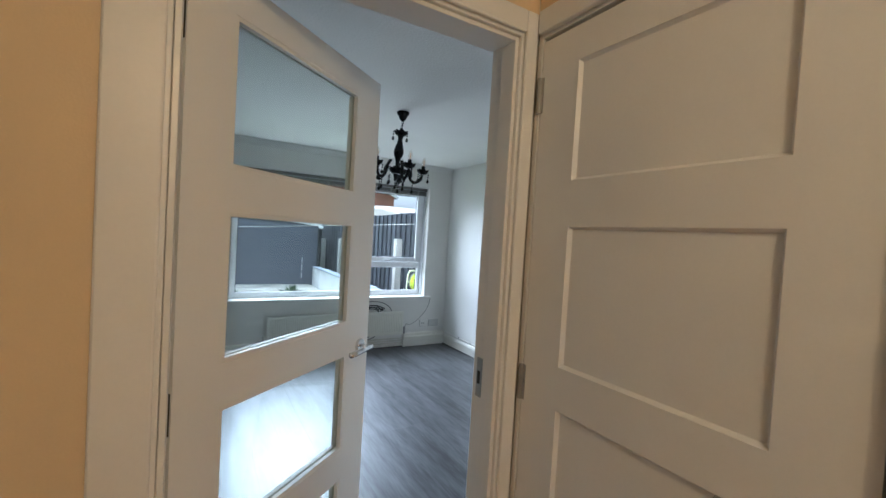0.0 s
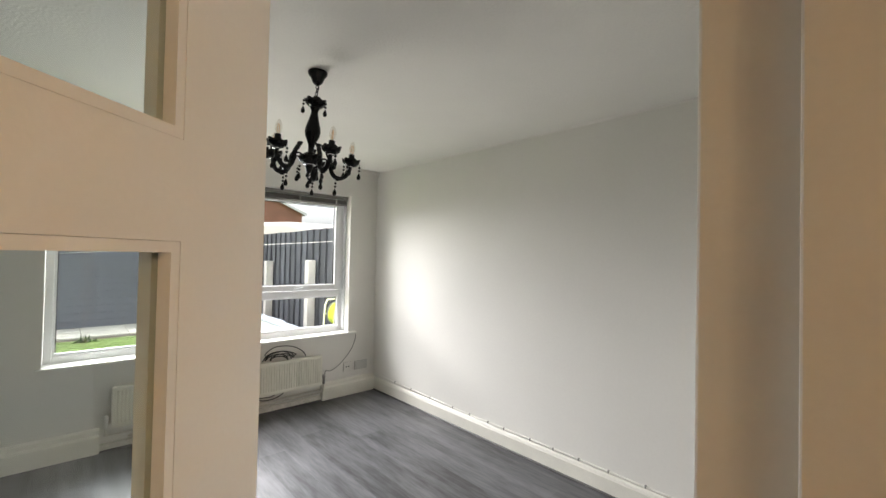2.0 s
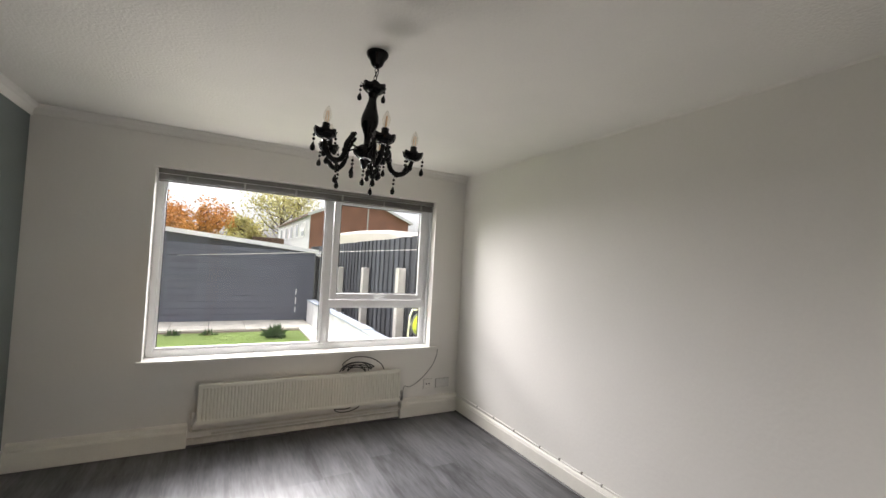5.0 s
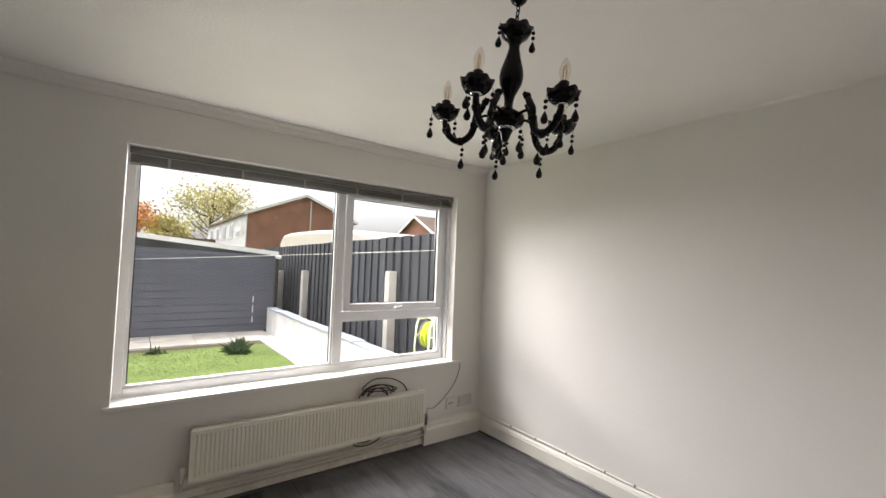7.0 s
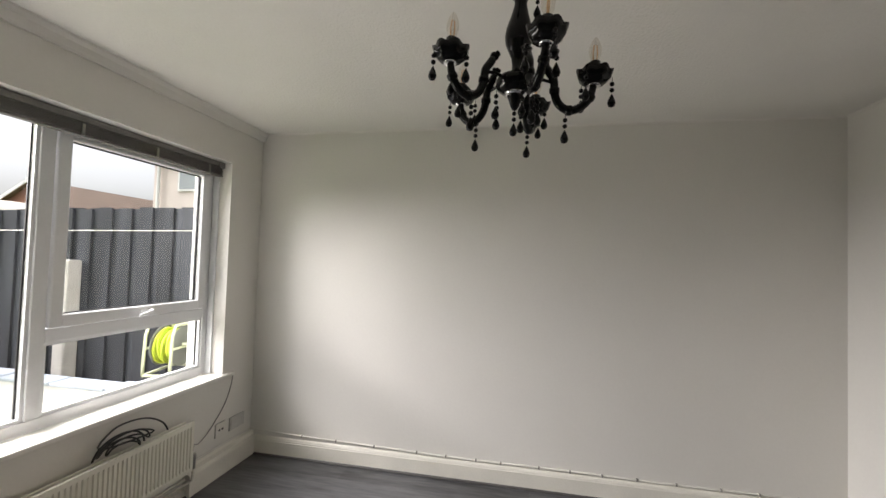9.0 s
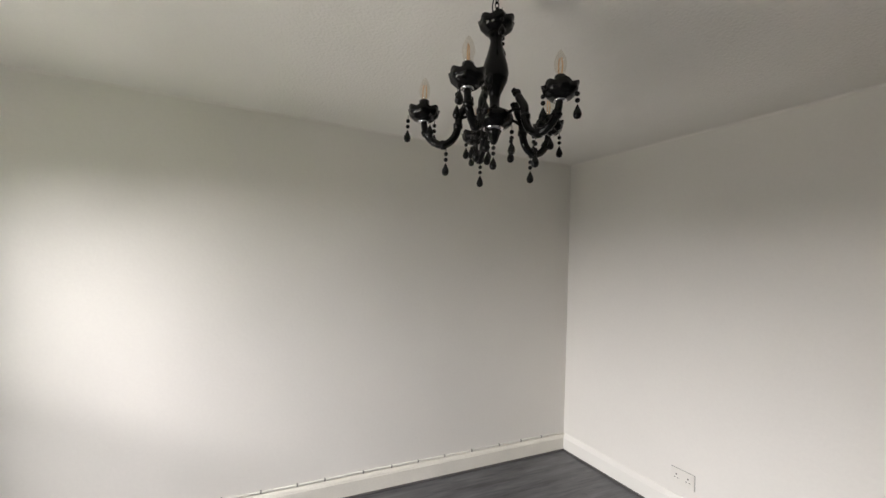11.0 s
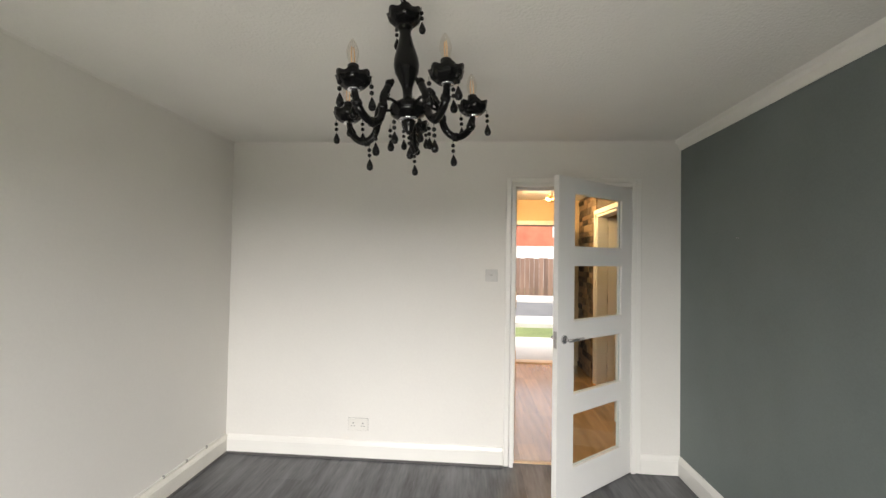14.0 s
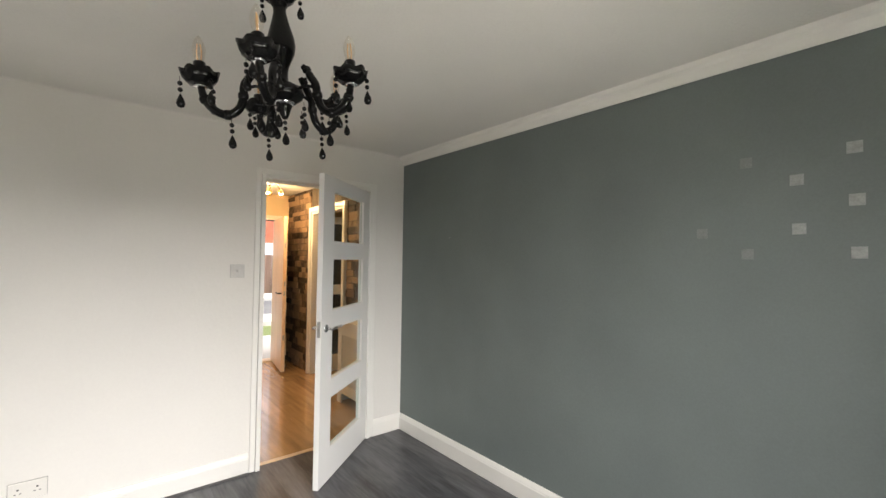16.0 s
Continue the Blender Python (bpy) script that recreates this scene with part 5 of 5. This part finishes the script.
for s in (-0.098, 0.098):
    bm = bmesh.new()
    loop = [(-0.165, -0.185), (0.165, -0.185), (0.165, -0.12), (0.150, 0.10), (0.120, 0.165), (-0.120, 0.165), (-0.150, 0.10), (-0.165, -0.12), (-0.165, -0.185)]
    tube(bm, [rot @ Vector((u, v, s)) for u, v in loop], 0.011, 8)
    tube(bm, [rot @ Vector((-0.150, 0, s)), rot @ Vector((0.150, 0, s))], 0.011, 8)
    inside(hr, part("side_frame", bm, M_REELFRAME, hr, "pale lime side frame", True))
for u, v in ((-0.165, -0.185), (0.165, -0.185), (0.0, 0.165)):
    bm = bmesh.new()
    tube(bm, [rot @ Vector((u, v, -0.098)), rot @ Vector((u, v, 0.098))], 0.011, 8)
    inside(hr, part("cross_bar", bm, M_REELFRAME, hr, "", True))
bm = bmesh.new()
tube(bm, [rot @ Vector((0, 0, 0.098)), rot @ Vector((0, 0, 0.125)), rot @ Vector((-0.075, 0.03, 0.128)), rot @ Vector((-0.075, 0.03, 0.170))], 0.010, 8)
inside(hr, part("crank_handle", bm, M_REELFRAME, hr, "pale plastic crank handle", True))

# neighbours: caravan, houses, trees
cv = empty("caravan", (5.9, 13, 0), "cream touring caravan parked beyond the fence", "caravan")
bm = bmesh.new()
prof = [(8.6, 0.5), (8.5, 1.3), (8.7, 1.75), (9.3, 2.08), (10.4, 2.24), (13.0, 2.34), (15.4, 2.36), (16.2, 2.30), (16.6, 2.05), (16.7, 1.2), (16.5, 0.5)]
f0 = [bm.verts.new((4.95, y, z)) for y, z in prof]
f1 = [bm.verts.new((6.95, y, z)) for y, z in prof]
bm.faces.new(f0)
bm.faces.new(f1)
for k in range(len(prof)):
    bm.faces.new((f0[k], f0[(k + 1) % len(prof)], f1[(k + 1) % len(prof)], f1[k]))
bevelled(bm, 0.10, 3)
inside(cv, part("body", bm, M_CARAVAN, cv))
bm = bmesh.new()
box(bm, 4.945, 4.955, 10.6, 12.0, 1.15, 1.7)
inside(cv, part("window", bm, M_DARKGLASS, cv, "dark acrylic window"))
bm = bmesh.new()
box(bm, 4.945, 4.955, 13.2, 14.8, 1.15, 1.7)
inside(cv, part("window", bm, M_DARKGLASS, cv, "dark acrylic window"))
bm = bmesh.new()
for yy in (12.3, 13.0):
    lathe(bm, [(0.30, -0.1), (0.32, -0.05), (0.32, 0.05), (0.30, 0.1)], 20, pose(5.1, yy, 0.32, 0, 90, 0))
inside(cv, part("wheel", bm, M_BLKMAT, cv, "black wheels"))


def gable_house(name, x0, x1, y0, y1, eave, ridge, along, mwall, mroof, label, mfront=None):
    """A two-storey house; along: the ridge's axis."""
    e = empty(name, ((x0 + x1) / 2, (y0 + y1) / 2, 0), label, "house")
    bm = bmesh.new()
    if along == "y":
        xm = (x0 + x1) / 2
        sec = [(x0, 0), (x1, 0), (x1, eave), (xm, ridge), (x0, eave)]
        a = [bm.verts.new((x, y0, z)) for x, z in sec]
        b = [bm.verts.new((x, y1, z)) for x, z in sec]
    else:
        ym = (y0 + y1) / 2
        sec = [(y0, 0), (y1, 0), (y1, eave), (ym, ridge), (y0, eave)]
        a = [bm.verts.new((x0, y, z)) for y, z in sec]
        b = [bm.verts.new((x1, y, z)) for y, z in sec]
    bm.faces.new(a)
    bm.faces.new(list(reversed(b)))
    for k in range(5):
        bm.faces.new((a[k], a[(k + 1) % 5], b[(k + 1) % 5], b[k]))
    inside(e, part("wall", bm, mwall, e))
    o, t = 0.28, 0.16
    for s in (-1, 1):
        bm = bmesh.new()
        if along == "y":
            xe = x0 if s < 0 else x1
            dz = (ridge - eave) / (xm - x0) * o
            q = [(xe + s * o, eave - dz), (xm, ridge), (xm, ridge + t), (xe + s * o, eave - dz + t)]
            a = [bm.verts.new((x, y0 - o, z)) for x, z in q]
            b = [bm.verts.new((x, y1 + o, z)) for x, z in q]
        else:
            ye = y0 if s < 0 else y1
            dz = (ridge - eave) / (ym - y0) * o
            q = [(ye + s * o, eave - dz), (ym, ridge), (ym, ridge + t), (ye + s * o, eave - dz + t)]
            a = [bm.verts.new((x0 - o, y, z)) for y, z in q]
            b = [bm.verts.new((x1 + o, y, z)) for y, z in q]
        bm.faces.new(a)
        bm.faces.new(list(reversed(b)))
        for k in range(4):
            bm.faces.new((a[k], a[(k + 1) % 4], b[(k + 1) % 4], b[k]))
        inside(e, part("roof", bm, mroof, e))
        # verge boards along the gable
        bm = bmesh.new()
        g = 0.20
        q2 = [(q[0][0], q[0][1] - g + t), (q[1][0], q[1][1] - g + t), (q[2][0], q[2][1] + 0.02), (q[3][0], q[3][1] + 0.02)]
        if along == "y":
            a = [bm.verts.new((x, y0 - o - 0.06, z)) for x, z in q2]
            b = [bm.verts.new((x, y0 - o - 0.005, z)) for x, z in q2]
        else:
            a = [bm.verts.new((x0 - o - 0.06, y, z)) for y, z in q2]
            b = [bm.verts.new((x0 - o - 0.005, y, z)) for y, z in q2]
        bm.faces.new(a)
        bm.faces.new(list(reversed(b)))
        for k in range(4):
            bm.faces.new((a[k], a[(k + 1) % 4], b[(k + 1) % 4], b[k]))
        inside(e, part("verge_board", bm, M_FASCIA, e, "white verge board"))
    return e


def house_window(e, axis, pos, u0, u1, z0, z1):
    """A framed window a little proud of a wall that faces down the axis."""
    bm = bmesh.new()
    gl = bmesh.new()
    f = 0.08
    if axis == "x":
        box(bm, pos - 0.05, pos - 0.004, u0 - f, u1 + f, z0 - f, z1 + f)
        box(gl, pos - 0.06, pos - 0.051, u0, u1, z0, z1)
    else:
        s = -1 if axis == "-y" else 1
        ya, yb = sorted((pos + s * 0.004, pos + s * 0.05))
        box(bm, u0 - f, u1 + f, ya, yb, z0 - f, z1 + f)
        ya, yb = sorted((pos + s * 0.051, pos + s * 0.06))
        box(gl, u0, u1, ya, yb, z0, z1)
    w = inside(e, part("window", bm, M_FASCIA, e, "white framed window"))
    part("pane", gl, M_FARGLASS, w)
    w.children[0].matrix_parent_inverse = Matrix.Identity(4)


hb = gable_house("brick_house", 7.25, 15.65, 34.0, 54.0, 4.75, 6.5, "y", M_BRICK, M_ROOF, "brown brick house with a white-edged gable roof")
bm = bmesh.new()
box(bm, 7.18, 7.245, 34.0, 54.0, 0.0, 4.7)
inside(hb, part("rendered_front", bm, M_RENDER, hb, "white rendered side wall"))
for y in (36, 39, 42.5, 46, 50):
    house_window(hb, "x", 7.18, y, y + 1.3, 3.1, 4.2)
bm = bmesh.new()
lathe(bm, [(0.04, 0), (0.36, 0.10), (0.40, 0.14), (0.36, 0.13), (0.03, 0.05)], 20, pose(7.0, 35.2, 3.7, 0, -75, 20))
inside(hb, part("satellite_dish", bm, M_GREYPLAS, hb, "pale satellite dish", True))
bm = bmesh.new()
tube(bm, [(11.9, 33.92, 2.0), (11.9, 33.92, 6.2)], 0.06, 8)
inside(hb, part("flue_pipe", bm, M_GREYPLAS, hb, "grey flue pipe"))
h2 = gable_house("terraced_house", 19.5, 33.0, 27.0, 33.0, 3.75, 5.35, "x", M_BRICK, M_ROOF, "brick house with a brown tiled roof")
h3 = empty("rendered_house", (16.5, 12.5, 0), "white rendered house with an upstairs window", "house")
bm = bmesh.new()
box(bm, 14.0, 20.0, 8.0, 15.9, 0, 5.3)
inside(h3, part("wall", bm, M_PINKWASH, h3))
bm = bmesh.new()
box(bm, 13.6, 20.4, 7.6, 16.3, 5.3, 5.5)
inside(h3, part("roof", bm, M_FASCIA, h3))
house_window(h3, "x", 14.0, 13.6, 14.7, 3.9, 4.75)
bm = bmesh.new()
tube(bm, [(13.85, 15.55, 0), (13.85, 15.55, 5.1)], 0.06, 10)
inside(h3, part("downpipe", bm, M_FASCIA, h3, "white corner pipe"))
bm = bmesh.new()
box(bm, 3.8, 6.6, 43.8, 50, 0, 3.0)
struct("far_outbuilding", bm, M_PANEL, "low brown outbuilding in the distance", "outbuilding")


def tree(name, x, y, h, r, seed, m, label, n=1500, leaf=0.16, trunk=0.3, gap=0.0):
    """Tapered trunk with limbs, and a crown of leaf clumps round the limb ends."""
    e = empty(name, (x, y, 0), label, "tree")
    rg = random.Random(seed)
    bm = bmesh.new()
    tube(bm, spline([(0, 0, 0), (0.1, 0.05, h * 0.25), (-0.1, 0.1, h * 0.55), (0.05, 0, h * 0.85)], 4), [trunk * (1 - 0.065 * k) for k in range(13)], 8)
    ends = []
    for i in range(22):
        a, z = rg.uniform(0, 6.283), h * rg.uniform(0.25, 0.75)
        L = r * rg.uniform(0.55, 1.0) * (1.15 - z / h * 0.6)
        tip = Vector((math.cos(a) * L, math.sin(a) * L, z + L * rg.uniform(0.35, 1.0)))
        mid = Vector((tip.x * 0.5, tip.y * 0.5, z + (tip.z - z) * 0.35))
        tube(bm, [(0, 0, z), mid, tip], [trunk * 0.3, trunk * 0.18, trunk * 0.05], 5)
        ends += [tip, mid.lerp(tip, 0.55)]
        for k in range(3):
            q = mid.lerp(tip, rg.uniform(0.3, 0.9))
            t2 = q + Vector((rg.uniform(-1, 1), rg.uniform(-1, 1), rg.uniform(0, 1))) * r * 0.3
            tube(bm, [q, t2], [trunk * 0.08, trunk * 0.02], 4)
            ends.append(t2)
    part("trunk", bm, M_BARK, e)
    verts, faces = [], []
    for i in range(n):
        c = ends[rg.randrange(len(ends))]
        p = c + Vector((rg.gauss(0, 1), rg.gauss(0, 1), rg.gauss(0, 0.8))) * r * 0.16
        u = Vector((rg.uniform(-1, 1), rg.uniform(-1, 1), rg.uniform(-1, 1))).normalized()
        v = u.cross(Vector((rg.uniform(-1, 1), rg.uniform(-1, 1), rg.uniform(-1, 1)))).normalized()
        s = leaf * rg.uniform(0.6, 1.3)
        k = len(verts)
        verts += [p - u * s, p + v * s * 0.5, p + u * s, p - v * s * 0.5]
        faces.append((k, k + 1, k + 2, k + 3))
    me = bpy.data.meshes.new("crown")
    me.from_pydata(verts, [], faces)
    me.materials.append(m)
    ob = new("crown", me)
    ob.parent = e
    return e


tree("autumn_tree", -0.6, 42.0, 6.0, 2.6, 21, M_LEAF_O, "orange-leaved autumn tree in the distance", 2600, 0.15)
tree("autumn_tree", 3.0, 46.0, 5.4, 2.0, 22, M_LEAF_Y, "yellow-green autumn tree in the distance", 3000, 0.15)
tree("tall_tree", 8.2, 60.0, 10.2, 5.4, 23, M_LEAF_Y, "tall thinly leaved yellowing tree behind the houses", 2600, 0.19)
tree("tall_tree", 10.6, 62.0, 11.0, 4.2, 24, M_LEAF_Y, "tall thinly leaved yellowing tree behind the houses", 2400, 0.15)
tree("autumn_tree", -3.6, 44.0, 6.0, 2.6, 25, M_LEAF_O, "orange-leaved autumn tree in the distance", 2400, 0.15)

# ---------------------------------------------------------------- street in front
bm = bmesh.new()
box(bm, -600, 600, -600, FRONT - 0.201, -0.7, -0.12)
struct("front_ground", bm, M_EARTH, "grass verge in front of the house", "ground")
bm = bmesh.new()
box(bm, -6, 8, -5.2, FRONT - 0.202, -0.119, -0.03)
struct("front_path", bm, M_PAVE, "pale concrete front path", "path")
bm = bmesh.new()
box(bm, -60, 60, -12.5, -8.2, -0.119, -0.10)
struct("road", bm, M_TARMAC, "grey asphalt road", "road")
bm = bmesh.new()
box(bm, -60, 60, -8.19, -6.9, -0.119, -0.02)
box(bm, -60, 60, -14.6, -12.51, -0.119, -0.02)
struct("pavement", bm, M_PAVE, "pale concrete pavement", "pavement")
bf = empty("street_fence", (1, -15.2, 0), "brown timber fence across the street", "fence", kind="structure")
for i in range(80):
    x = -9 + i * 0.2
    inside(bf, part("board", bbox(x, x + 0.19, -15.2 - 0.01 * (i % 2), -15.17 - 0.01 * (i % 2), -0.1, 1.55 + 0.02 * math.sin(i * 2.1), 0), M_PANEL, bf))
fh = gable_house("red_brick_house", -14, 12, -31.0, -24.0, 5.2, 7.6, "x", M_BRICK2, M_ROOF, "red brick house across the street")
for x in (-9, -5.2, -1.2, 2.4, 6.5):
    house_window(fh, "+y", -24.0, x, x + 1.5, 3.0, 4.2)
for x in (-7, 0.6, 5.2):
    house_window(fh, "+y", -24.0, x, x + 2.0, 0.8, 2.1)
bm = bmesh.new()
box(bm, -6, 8, -22.2, -19.4, 0.0, 2.2)
struct("white_garage", bm, M_RENDER, "low white garage behind the street fence", "garage")

# ---------------------------------------------------------------- pieces: planks, stones, slabs
rg = random.Random(2)


def planks(parent, x0, x1, y0, y1, w, L, m, z=0.0, skip=None):
    """Boards that run along y, butted in staggered rows."""
    x, r = x0, 0
    while x < x1 - 0.01:
        xb = min(x + w, x1)
        y = y0 - rg.uniform(0.1, L - 0.1)
        while y < y1:
            ya, yb = max(y, y0), min(y + L, y1)
            if yb - ya > 0.02 and not (skip and skip(x, xb, ya, yb)):
                bm = bmesh.new()
                a, b, c, d, e = x + 0.00015, xb - 0.00015, ya + 0.00015, yb - 0.00015, 0.0001
                lo = [bm.verts.new(q) for q in ((a, c, -0.008), (b, c, -0.008), (b, d, -0.008), (a, d, -0.008))]
                md = [bm.verts.new(q) for q in ((a, c, z - e * 0.7), (b, c, z - e * 0.7), (b, d, z - e * 0.7), (a, d, z - e * 0.7))]
                hi = [bm.verts.new(q) for q in ((a + e, c + e, z), (b - e, c + e, z), (b - e, d - e, z), (a + e, d - e, z))]
                for k in range(4):
                    n = (k + 1) % 4
                    bm.faces.new((lo[k], lo[n], md[n], md[k]))
                    bm.faces.new((md[k], md[n], hi[n], hi[k]))
                bm.faces.new(hi)
                ob = part("plank", bm, m, parent)
            y += L
        x += w
        r += 1


planks(floor_ob, XW, XE, -0.07, YN, 0.182, 1.22, M_FLOOR)
planks(hall_floor, -0.06, 1.25, FRONT, -0.112, 0.14, 1.2, M_OAK)
planks(hall_floor, 1.25, 2.3, FRONT, CUP, 0.14, 1.2, M_OAK)
planks(hall_floor, -2.5, -0.06, FRONT, HS, 0.28, 1.4, M_OAK)

# rough stones of the hall wall
z = 0.004
while z < H - 0.02:
    h = rg.uniform(0.055, 0.10)
    zt = min(z + h, H - 0.004)
    for y0, y1 in ((FRONT + 0.004, KY0 - 0.09), (KY1 + 0.09, HS - 0.004)):
        y = y0
        while y < y1 - 0.03:
            yb = min(y + rg.uniform(0.12, 0.26), y1)
            if y1 - yb < 0.06:
                yb = y1
            px = HX0 - 0.010 + rg.uniform(-0.006, 0.009)
            if y1 < -1.5 or yb < -0.99 or y > -0.43 or z > 0.83:
                bm = bmesh.new()
                box(bm, HX0 - 0.0215, px, y + 0.004, yb - 0.004, z + 0.004, zt - 0.004)
                for v in bm.verts:
                    if v.co.x > HX0 - 0.02:
                        v.co += Vector((rg.uniform(-0.004, 0.004), rg.uniform(-0.005, 0.005), rg.uniform(-0.005, 0.005)))
                part("stone", bm, M_STONE, stone_wall)
            y = yb
    z = zt
# paving slabs of the patio
bm = bmesh.new()
box(bm, -2.62, RX - 0.001, YN + 0.30, 9.49, 0.0005, 0.03)
patio = struct("patio", bm, M_SOIL, "pale paving slab patio round the lawn", "patio")
lawn_box = (-2.6, 2.52, 4.9, 8.45)
yy = YN + 0.30
while yy < 9.45:
    xx = -2.6
    ye = min(yy + 0.45, 9.49)
    while xx < RX - 0.05:
        xe = min(xx + 0.60, RX - 0.003)
        cxm, cym = (xx + xe) / 2, (yy + ye) / 2
        pieces = [(xx, xe, yy, ye)]
        if xe > lawn_box[0] and xx < lawn_box[1] and ye > lawn_box[2] and yy < lawn_box[3]:
            pieces = []
            if xe > lawn_box[1] + 0.03:
                pieces.append((lawn_box[1] + 0.004, xe, yy, ye))
            if ye > lawn_box[3] + 0.03:
                pieces.append((xx, min(xe, lawn_box[1]), lawn_box[3] + 0.004, ye))
            if yy < lawn_box[2] - 0.03:
                pieces.append((xx, min(xe, lawn_box[1]), yy, lawn_box[2] - 0.004))
        for a, b, c, d in pieces:
            bm = bmesh.new()
            zz = G + rg.uniform(-0.004, 0.004)
            box(bm, a + 0.005, b - 0.005, c + 0.005, d - 0.005, 0.031, zz)
            part("slab", bm, M_SLAB, patio)
        xx = xe
    yy = ye
